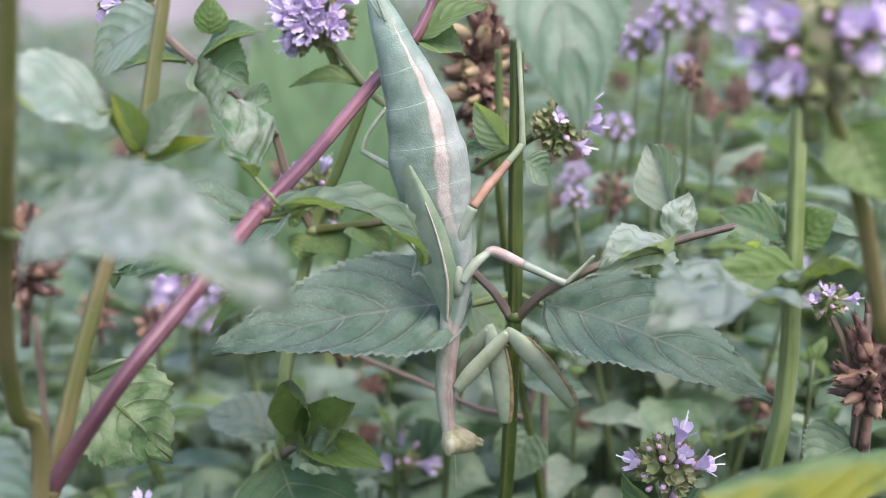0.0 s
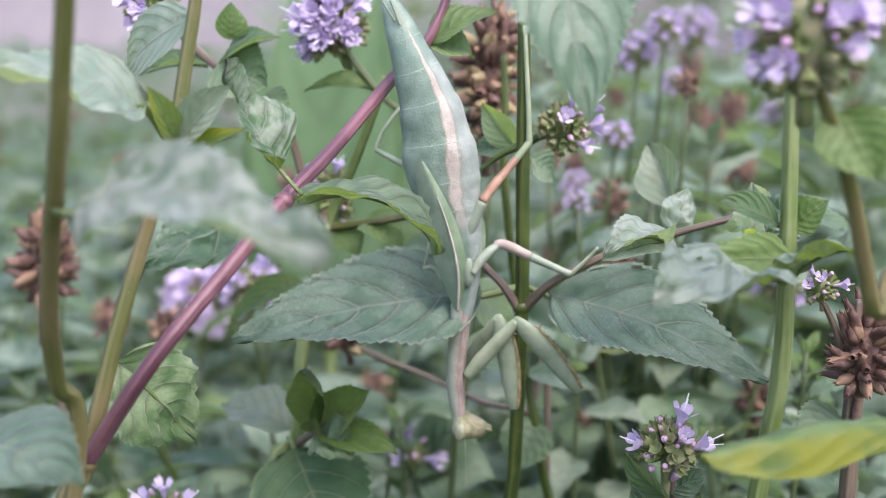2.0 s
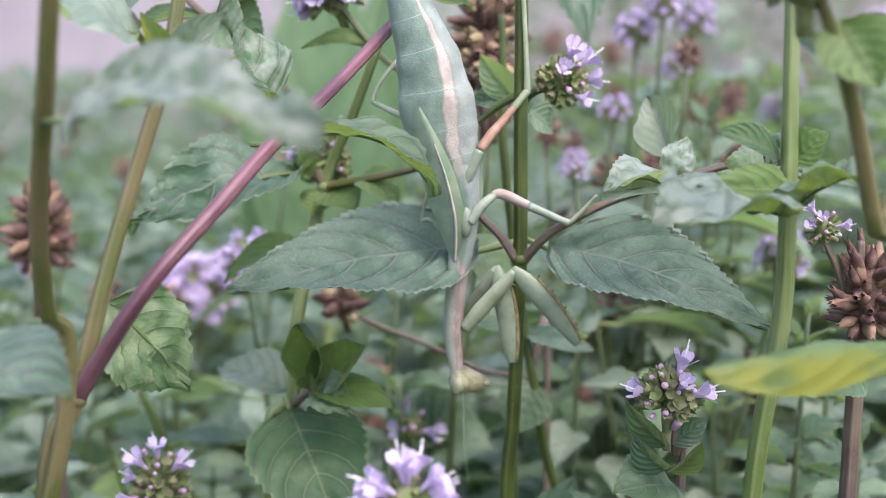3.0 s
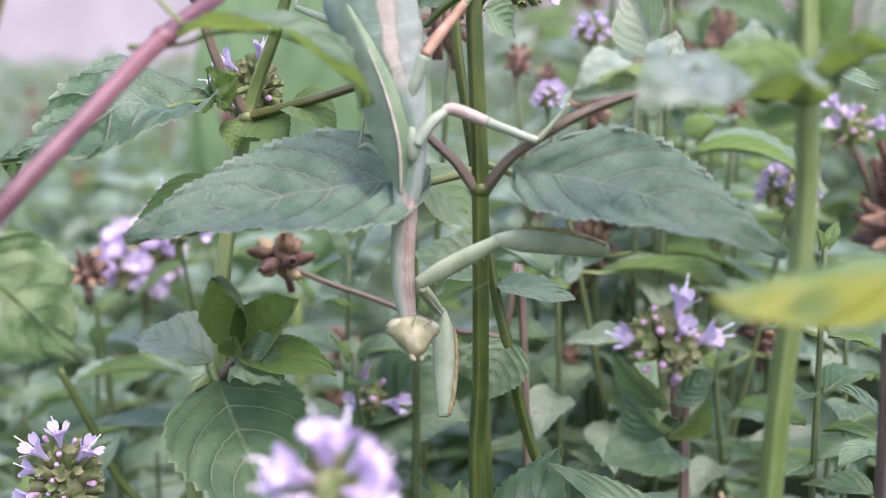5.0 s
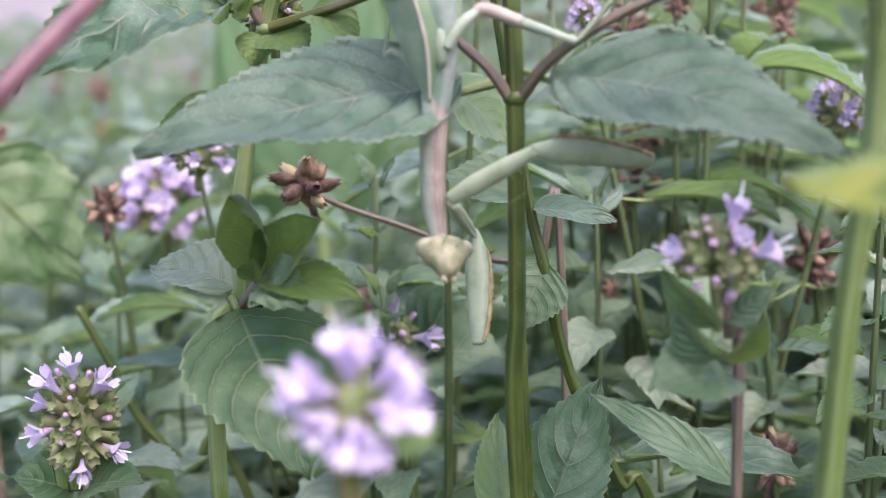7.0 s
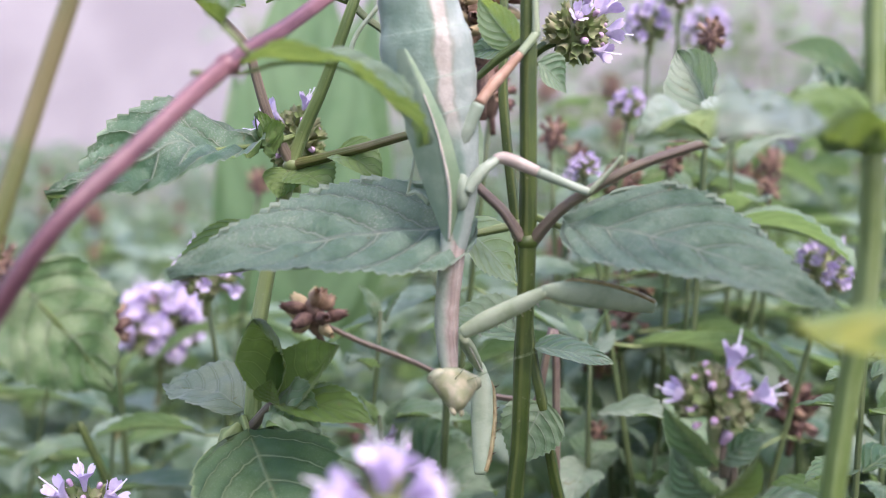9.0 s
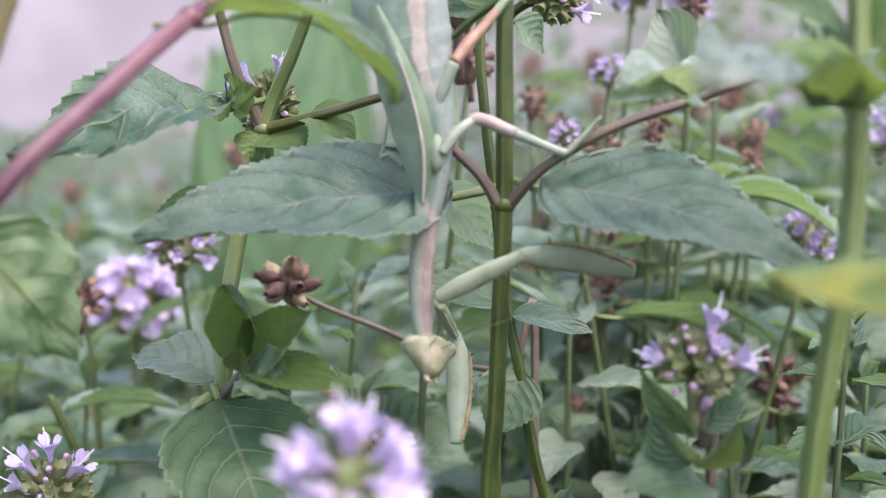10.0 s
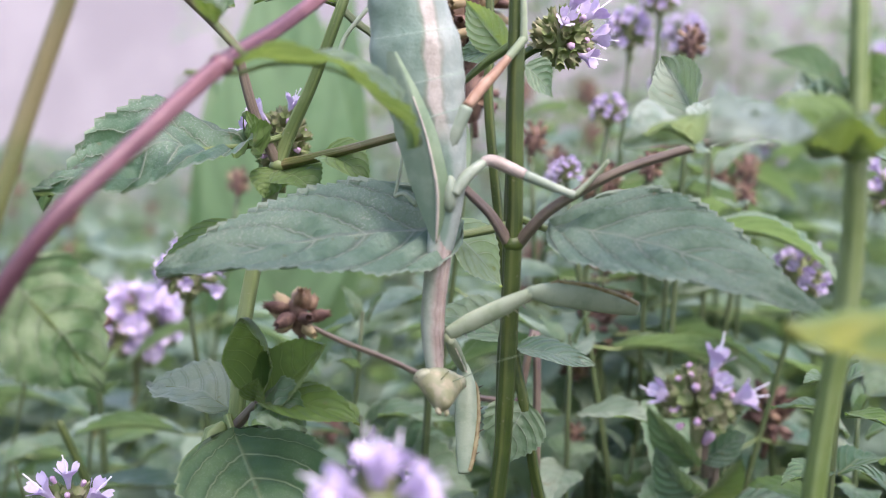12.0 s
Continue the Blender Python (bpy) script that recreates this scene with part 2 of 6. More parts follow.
# ---- mesh building ----
class Build:
    """Gathers vertices, faces, leaf coordinates and material slots for one mesh."""

    def __init__(self):
        self.v, self.f, self.uv, self.s = [], [], [], []

    def grid(self, points, rows, cols, closed=False, slot=0, uv=None):
        start = len(self.v)
        self.v += [tuple(p) for p in points]
        self.uv += uv if uv is not None else [(0.5, 0.9)] * len(points)
        for i in range(rows - 1):
            for j in range(cols if closed else cols - 1):
                a, b = start + i * cols + j, start + i * cols + (j + 1) % cols
                self.f.append((a, b, b + cols, a + cols))
                self.s.append(slot)
        return start

    def cap(self, ids, slot=0):
        self.f.append(tuple(ids))
        self.s.append(slot)

    def tube(self, pts, radii, sides=8, ridge=0.0, slot=0, steps=6):
        """A round or four-ridged rod through the points, with a radius at each."""
        line, size = spline(pts, radii, steps)
        right = None
        rings, uv, along = [], [], 0.0
        for i, p in enumerate(line):
            along += (p - line[i - 1]).length if i else 0.0
            ahead = (line[min(i + 1, len(line) - 1)] - line[max(i - 1, 0)]).normalized()
            if right is None:
                right = ahead.cross(Vector((0.3, 1, 0.2))).normalized()
            right = (right - ahead * right.dot(ahead)).normalized()
            up = ahead.cross(right)
            for j in range(sides):
                a = math.tau * j / sides
                r = size[i] * (1 + ridge * math.cos(4 * a))
                rings.append(p + right * (math.cos(a) * r) + up * (math.sin(a) * r))
                uv.append((along, abs(2 * j / sides - 1)))
        start = self.grid(rings, len(line), sides, True, slot, uv)
        self.cap(range(start + sides - 1, start - 1, -1), slot)
        end = start + (len(line) - 1) * sides
        self.cap(range(end, end + sides), slot)

    def blob(self, centre, radii, m=None, rings=7, sides=10, slot=0):
        """A closed ellipsoid, turned by m."""
        pts = []
        for i in range(rings):
            b = math.pi * (i + 0.02) / (rings - 0.96) - math.pi / 2
            for j in range(sides):
                a = math.tau * j / sides
                p = Vector((radii[0] * math.cos(b) * math.cos(a), radii[1] * math.cos(b) * math.sin(a), radii[2] * math.sin(b)))
                pts.append((m @ p if m else p) + Vector(centre))
        start = self.grid(pts, rings, sides, True, slot)
        self.cap(range(start + sides - 1, start - 1, -1), slot)
        end = start + (rings - 1) * sides
        self.cap(range(end, end + sides), slot)

    def add(self, other, m):
        start = len(self.v)
        self.v += [tuple(m @ Vector(p)) for p in other.v]
        self.f += [tuple(i + start for i in f) for f in other.f]
        self.uv += other.uv
        self.s += other.s

    def mesh(self, name, *materials):
        me = bpy.data.meshes.new(name)
        me.from_pydata(self.v, [], self.f)
        layer = me.uv_layers.new(name="uv")
        loops = np.empty(len(me.loops), dtype=np.int32)
        me.loops.foreach_get("vertex_index", loops)
        layer.data.foreach_set("uv", np.array(self.uv, dtype=np.float32)[loops].ravel())
        for m in materials:
            me.materials.append(m)
        me.polygons.foreach_set("material_index", self.s)
        me.polygons.foreach_set("use_smooth", [True] * len(self.f))
        me.update()
        return me


def spline(pts, values, steps=6):
    """A smooth line through the points, with the values carried along."""
    p = [Vector(q) for q in pts]
    line, out = [], []
    for i in range(len(p) - 1):
        a, b, c, d = p[max(i - 1, 0)], p[i], p[i + 1], p[min(i + 2, len(p) - 1)]
        for k in range(steps):
            t = k / steps
            line.append(0.5 * (2 * b + (c - a) * t + (2 * a - 5 * b + 4 * c - d) * t * t + (3 * b - a - 3 * c + d) * t ** 3))
            out.append(values[i] * (1 - t) + values[i + 1] * t)
    line.append(p[-1])
    out.append(values[-1])
    return line, out


def axes(origin, ahead, up):
    """A pose at origin with local x ahead and local z as near to up as can be."""
    x = Vector(ahead).normalized()
    z = Vector(up)
    z = (z - x * z.dot(x)).normalized()
    y = z.cross(x)
    return Matrix.Translation(origin) @ Matrix((x, y, z)).transposed().to_4x4()


def part(name, me, parent, m=None, label=""):
    """Links a mesh as one part under a thing or part, at the pose m of the world."""
    ob = new(name, me)
    ob.parent = parent
    inverse = Matrix.Identity(4)
    chain = parent
    while chain is not None:
        inverse = inverse @ chain.matrix_basis.inverted() if chain is parent else inverse
        chain = chain.parent
    top = parent.matrix_basis.copy() if parent.parent is None else parent.parent.matrix_basis @ parent.matrix_basis
    ob.matrix_basis = top.inverted() @ (m if m is not None else Matrix.Identity(4))
    if label:
        ob["label"] = label
    return ob


def thing(name, base, label, category, group="", kind=""):
    ob = new(name)
    ob.empty_display_size = 0.01
    ob.matrix_basis = Matrix.Translation(base)
    return tagged(ob, label, category, group, kind)


# ---- mint: leaves, stems, flowers ----
def leaf_build(length, width, droop=0.3, fold=0.15, wave=0.05, teeth=14, cols=7, petiole=0.0, twist=0.0, seed=0, thick=0.0, blunt=0.74, cup=0.0, quilt=0.032, rib_on=True, smooth=False, tooth=0.035, crumple=0.0, full=0.98):
    """A mint leaf along x with its upper face to z: ovate, toothed, quilted between the veins, bent down along its length."""
    rng = random.Random(seed)
    rows = teeth * 2 + 1
    quilt = 0.0 if smooth else quilt
    ph, ph2 = rng.uniform(0, 6), rng.uniform(0, 6)
    x = z = 0.0
    mids = []
    for i in range(rows):
        u = i / (rows - 1)
        ang = droop * (0.25 - u * 1.5)
        mids.append((x, z, ang))
        x += length / (rows - 1) * math.cos(ang)
        z += length / (rows - 1) * math.sin(ang)
    tip = Vector((mids[-1][0], 0, mids[-1][1]))
    top, uv = [], []
    for i in range(rows):
        u = i / (rows - 1)
        half = width / 2 * max(0.015, math.sin(math.pi * u ** blunt) ** full * (1.02 - 0.12 * u))
        mx, mz, ang = mids[i]
        for j in range(cols):
            v = 2 * j / (cols - 1) - 1
            a = abs(v)
            edge = 1.0 + (tooth * (1 if i % 2 else -0.8) if a > 0.99 and 1 < i < rows - 2 and not smooth else 0.0)
            lift = fold * a * half + cup * half * v * v
            lift += wave * width * math.sin(ph + 7 * u + (2.0 if v > 0 else 0.0)) * a * a
            lift += quilt * width * (math.sin(math.pi * (u * 6 - a * 1.0 - a * a * 1.2)) ** 2 - 0.5) * min(1, a * 4) * (1 - 0.75 * a)
            lift -= 0.03 * width * max(0, 1 - a * 5)
            lift += crumple * width * noise.noise(Vector((u * 5 + seed, v * 2.2, seed * 0.7)))
            y = v * half * edge * (1 + 0.6 * crumple * noise.noise(Vector((u * 4, seed * 1.3, 2.0 if v > 0 else 5.0))))
            roll = twist * u
            y, lift = y * math.cos(roll) - lift * math.sin(roll), y * math.sin(roll) + lift * math.cos(roll)
            shift = 0.6 * length / rows if i % 2 and a > 0.99 and i < rows - 2 and not smooth else 0.0
            top.append(Vector((mx - lift * math.sin(ang) + shift, y, mz + lift * math.cos(ang))))
            uv.append((u, v * 0.5 + 0.5))
    b = Build()
    b.grid(top, rows, cols, False, 0, uv)
    if thick:
        low = []
        for k, p in enumerate(top):
            i, j = divmod(k, cols)
            inset = 0.94 if j in (0, cols - 1) else 1.0
            low.append(Vector((p.x, p.y * inset, p.z - thick)))
        s = len(b.v)
        b.v += [tuple(p) for p in low]
        b.uv += uv
        for i in range(rows - 1):
            for j in range(cols - 1):
                q = s + i * cols + j
                b.f.append((q, q + cols, q + cols + 1, q + 1))
                b.s.append(0)
        for j in (0, cols - 1):
            edge = [top[i * cols + j] for i in range(rows)] + [low[i * cols + j] for i in range(rows)]
            b.grid(edge, 2, rows, False, 0, [(i / (rows - 1), float(j > 0)) for i in range(rows)] * 2)
    if not rib_on:
        return b, tip
    r = max(0.0003, width * 0.025)
    rib = [Vector((mids[i][0], 0, mids[i][1] - r * 1.1 - 0.03 * width)) for i in range(0, rows - 2, 4)]
    b.tube([Vector((-petiole - 0.001, 0, 0.0)), *rib] if petiole else rib, [r * 1.15] * bool(petiole) + [r * (1 - 0.75 * k / len(rib)) for k in range(len(rib))], 5, 0, 1, 2)
    return b, tip


def leaf(plant, base, tip, width, up=(0, -0.5, 0.85), material=None, stalk=None, droop=0.35, fold=0.15, wave=0.05, seed=0, label="", petiole=0.0, name="leaf", **more):
    """One leaf of a plant from its base to its tip (both in the world), width in metres."""
    base, tip = Vector(base), Vector(tip)
    chord = (tip - base).length
    length = chord
    for _ in range(2):
        b, end = leaf_build(length, width, droop, fold, wave, seed=seed, petiole=petiole, **more)
        length *= chord / end.length
    b, end = leaf_build(length, width, droop, fold, wave, seed=seed, petiole=petiole, **more)
    local = axes((0, 0, 0), end, (0, 0, 1))
    m = axes(base, tip - base, up) @ local.inverted()
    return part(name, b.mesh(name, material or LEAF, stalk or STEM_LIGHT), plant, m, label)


def stem(plant, pts, radii, material, name="stem", label="", sides=12, ridge=0.09, nodes=()):
    """A four-ridged mint stem through the points; swollen rings where leaves spring."""
    b = Build()
    b.tube(pts, radii if isinstance(radii, (list, tuple)) else [radii] * len(pts), sides, ridge, 0, 7)
    for p, r in nodes:
        b.blob(p, (r, r, r * 0.8), None, 7, 10)
    return part(name, b.mesh(name, material), plant, None, label)


def calyx_build(length, radius, teeth=True, slot=0, barrel=False):
    """A small ribbed cup along z with pointed teeth; a barrel narrows to its mouth."""
    b = Build()
    pts = []
    sides = 10
    prof = ((0.0, 0.3), (0.2, 0.85), (0.45, 1.05), (0.72, 0.9), (0.86, 0.62), (1.0, 0.5)) if barrel else ((0.0, 0.35), (0.25, 0.75), (0.6, 0.95), (0.82, 1.0), (1.0, 1.1))
    last = len(prof) - 1
    for i, (u, r) in enumerate(prof):
        for j in range(sides):
            a = math.tau * j / sides
            r2 = r * (1.1 if j % 2 else 0.9)
            tall = length * u + (length * 0.11 * (1 if j % 2 else -0.5) if i == last and teeth else 0)
            pts.append((radius * r2 * math.cos(a), radius * r2 * math.sin(a), tall))
    b.grid(pts, len(prof), sides, True, slot)
    inner = [(radius * 0.35 * math.cos(math.tau * j / sides), radius * 0.35 * math.sin(math.tau * j / sides), length * 0.7) for j in range(sides)]
    b.grid([pts[last * sides + j] for j in range(sides)] + inner, 2, sides, True, slot)
    b.cap(range(len(b.v) - sides, len(b.v)), slot)
    return b


def floret_build(size, seed=0, open_=1.0, stamens=3):
    """A mint floret along z: a slim tube, four spread lobes (the upper one notched) and long stamens."""
    rng = random.Random(seed)
    b = Build()
    b.tube([(0, 0, 0), (0, 0, size * 0.3), (0, 0, size * 0.62)], [size * 0.07, size * 0.11, size * 0.21], 8, 0, 0, 3)
    for k in range(4):
        a = math.tau * k / 4 + rng.uniform(-0.15, 0.15)
        wide = size * (0.25 if k else 0.32)
        long_ = size * rng.uniform(0.42, 0.52)
        out = open_ * rng.uniform(0.75, 1.15)
        pts = []
        x, z = size * 0.18, size * 0.57
        for i in range(6):
            u = i / 5
            half = wide * (0.42 + 0.75 * math.sin(math.pi * min(1, u * 0.78 + 0.05)) ** 1.2) * (0.62 if i == 5 else 1) * 0.75
            for j in range(5):
                v = j / 2 - 1
                notch = -0.08 * size * (1 - abs(v)) if i == 5 else 0
                xx = x + notch
                pts.append((xx * math.cos(a) - v * half * math.sin(a), xx * math.sin(a) + v * half * math.cos(a), z + 0.12 * wide * v * v))
            ang = 1.35 - out * (0.35 + 0.9 * u)
            x += long_ / 5 * math.cos(ang)
            z += long_ / 5 * math.sin(ang)
        b.grid(pts, 6, 5)
        low = [(p[0] * 0.985, p[1] * 0.985, p[2] - size * 0.02) for p in pts]
        b.grid(low[::-1], 6, 5)
    for k in range(stamens):
        a = rng.uniform(0, math.tau)
        tilt = rng.uniform(0.05, 0.22)
        h = size * rng.uniform(1.05, 1.45)
        e = (h * tilt * math.cos(a), h * tilt * math.sin(a), h)
        b.tube([(0, 0, size * 0.4), (e[0] * 0.6, e[1] * 0.6, h * 0.75), e], [size * 0.03, size * 0.026, size * 0.022], 5, 0, 1, 2)
        b.blob(e, (size * 0.035,) * 3, None, 4, 5, 1)
    return b


FLORETS = [floret_build(0.0050, s, 0.7 if s % 2 else 0.5, 1 + s % 2) for s in range(4)]
FLORET_MESHES = [b.mesh("floret", PETAL, STAMEN) for b in FLORETS]
BUD_BUILD = Build()
BUD_BUILD.tube([(0, 0, 0), (0, 0, 0.0012), (0, 0, 0.002), (0, 0, 0.0026)], [0.0005, 0.0008, 0.00085, 0.0003], 8, 0, 0, 3)
BUD_MESH = BUD_BUILD.mesh("bud", BUD)


def spread(n, low, high, rng):
    """n directions round +z from the polar cosines low to high, evenly and a little shaken."""
    out = []
    for i in range(n):
        c = high + (low - high) * (i + 0.5) / n
        a = i * 2.39996 + rng.uniform(-0.3, 0.3)
        s = math.sqrt(max(0, 1 - c * c))
        out.append(Vector((s * math.cos(a), s * math.sin(a), c + rng.uniform(-0.06, 0.06))).normalized())
    return out


def head_core(radius, tall, rng, n=46, dry=None, size=1.0, low=-0.55):
    """The crowded calyces of a flower head round its axis z, joined into one mesh."""
    b = Build()
    slim = 0.42 if low < -0.4 else 0.2
    b.blob((0, 0, tall * 0.35), (radius * slim, radius * slim, tall * 0.5), None, 7, 10, 0)
    b.tube([(0, 0, -tall * 0.4), (0, 0, tall * 0.3)], [radius * 0.12, radius * 0.16], 8, 0.05, 0, 3)
    for k, d in enumerate(spread(n, low, 0.97, rng)):
        root = Vector((d.x * radius * 0.32, d.y * radius * 0.32, tall * 0.35 + d.z * tall * 0.35))
        one = calyx_build(radius * rng.uniform(0.4, 0.58) * size, radius * rng.uniform(0.10, 0.15) * size, True, 1 if dry and rng.random() < 0.3 else 0)
        b.add(one, axes(root, d, (0.2, 0.3, 1)) @ Matrix.Rotation(radians(90), 4, "Y"))
    return b


def turned(origin, d, spin=0.0):
    return Matrix.Translation(origin) @ Vector(d).to_track_quat("Z", "Y").to_matrix().to_4x4() @ Matrix.Rotation(spin, 4, "Z")


def flower_head(plant, centre, axis, radius, tall=None, florets=18, buds=10, seed=0, where=(-0.3, 0.95), grow=1.0, label="", calyces=46, facing=None, aims=(), cup=1.0, low=-0.55):
    """A lilac mint flower head: calyces in one mesh, each floret and bud a piece of its own."""
    rng = random.Random(seed)
    tall = tall or radius * 1.5
    m = turned(Vector(centre) - Vector(axis).normalized() * tall * 0.35, axis, rng.uniform(0, 6))
    head = part("flower_head", head_core(radius, tall, rng, calyces, size=cup, low=low).mesh("flower_head", CALYX, CALYX_DRY), plant, m, label)
    ways = spread((florets + buds) * (2 if facing else 1), where[0], where[1], rng)
    if facing:
        f = m.to_3x3().inverted() @ Vector(facing)
        ways = sorted(ways, key=lambda d: -d.dot(f))[:florets + buds]
    rng.shuffle(ways)
    if aims:
        back = m.to_3x3().inverted()
        ways = [(back @ Vector(a)).normalized() for a in aims] + ways[:buds]
        florets = len(aims)
    for k, d in enumerate(ways):
        root = Vector((d.x * radius * 0.55, d.y * radius * 0.55, tall * 0.35 + d.z * tall * 0.55))
        if k < florets:
            d = d if aims else (d + Vector((rng.uniform(-0.3, 0.3), rng.uniform(-0.3, 0.3), rng.uniform(-0.1, 0.4)))).normalized()
            piece = part("floret", FLORET_MESHES[k % 4], head, m @ turned(root, d, rng.uniform(0, 6)))
            s = grow * rng.uniform(0.8, 1.15)
        else:
            piece = part("bud", BUD_MESH, head, m @ turned(root * 1.12, d, 0))
            s = grow * rng.uniform(0.5, 0.8)
        piece.scale = (s, s, s)
    return head


def seed_head(plant, centre, axis, radius, tall=None, seed=0, n=30, label="", straw=False, name="seed_head", fat=0.155):
    """A dried flower head: brown open calyces, each a piece of its own on a brown core."""
    rng = random.Random(seed)
    tall = tall or radius * 1.5
    m = turned(Vector(centre) - Vector(axis).normalized() * tall * 0.35, axis, rng.uniform(0, 6))
    b = Build()
    b.blob((0, 0, tall * 0.35), (radius * 0.35, radius * 0.35, tall * 0.5), None, 7, 10, 0)
    b.tube([(0, 0, -tall * 0.5), (0, 0, tall * 0.3)], [radius * 0.12, radius * 0.12], 8, 0.05, 0, 3)
    head = part(name, b.mesh(name, CALYX_DRY), plant, m, label)
    shapes = [calyx_build(radius * k, radius * fat, True, 0, True).mesh("dry_calyx", m2) for k, m2 in ((0.6, CALYX_OCHRE if straw else CALYX_DRY), (0.62, CALYX_STRAW if straw else CALYX_OCHRE), (0.78, CALYX_DRY))]
    for k, d in enumerate(spread(n, -0.7, 0.97, rng)):
        root = Vector((d.x * radius * 0.28, d.y * radius * 0.28, tall * 0.35 + d.z * tall * 0.38))
        d = (d + Vector((rng.uniform(-0.5, 0.5), rng.uniform(-0.5, 0.5), rng.uniform(-0.3, 0.7)))).normalized()
        piece = part("dry_calyx", shapes[k % 3], head, m @ turned(root, d, rng.uniform(0, 6)))
        piece.scale = (rng.uniform(0.7, 1.05), rng.uniform(0.7, 1.05), rng.uniform(0.75, 1.2))
    return head


# ---- setting ----
def ground():
    b = Build()
    xs = [-300, -40, -6, -2.5] + [-2 + 0.1 * i for i in range(41)] + [2.5, 6, 40, 300]
    ys = [-300, -40, -6, -2.5] + [-1 + 0.1 * i for i in range(41)] + [6, 12, 40, 300]
    pts = [(x, y, GROUND + (0.012 * noise.noise(Vector((x * 4, y * 4, 0))) if abs(x) < 2.2 and -1.2 < y < 3.2 else 0)) for y in ys for x in xs]
    b.grid(pts, len(ys), len(xs))
    tagged(new("ground", b.mesh("ground", SOIL)), "dark crumbly garden soil under the mint bed", "ground", kind="structure")


def box(b, x0, x1, y0, y1, z0, z1):
    s = len(b.v)
    b.v += [(x, y, z) for z in (z0, z1) for y in (y0, y1) for x in (x0, x1)]
    b.uv += [(0, 0)] * 8
    for f in ((0, 2, 3, 1), (4, 5, 7, 6), (0, 1, 5, 4), (2, 6, 7, 3), (0, 4, 6, 2), (1, 3, 7, 5)):
        b.f.append(tuple(s + i for i in f))
        b.s.append(0)


def garden_wall():
    b = Build()
    box(b, -9, 9, 5.2, 5.45, GROUND, 1.9)
    me = b.mesh("wall_north", PLASTER)
    me.polygons.foreach_set("use_smooth", [False] * len(me.polygons))
    tagged(new("wall_north", me), "pale plastered garden wall far behind the bed", "wall", kind="structure")


ground()
garden_wall()

UP = (0, 0, 1)
G = GROUND + 0.002


def root_of(p, dx=0.0, dy=0.0):
    return (p[0] + dx, p[1] + dy, G)


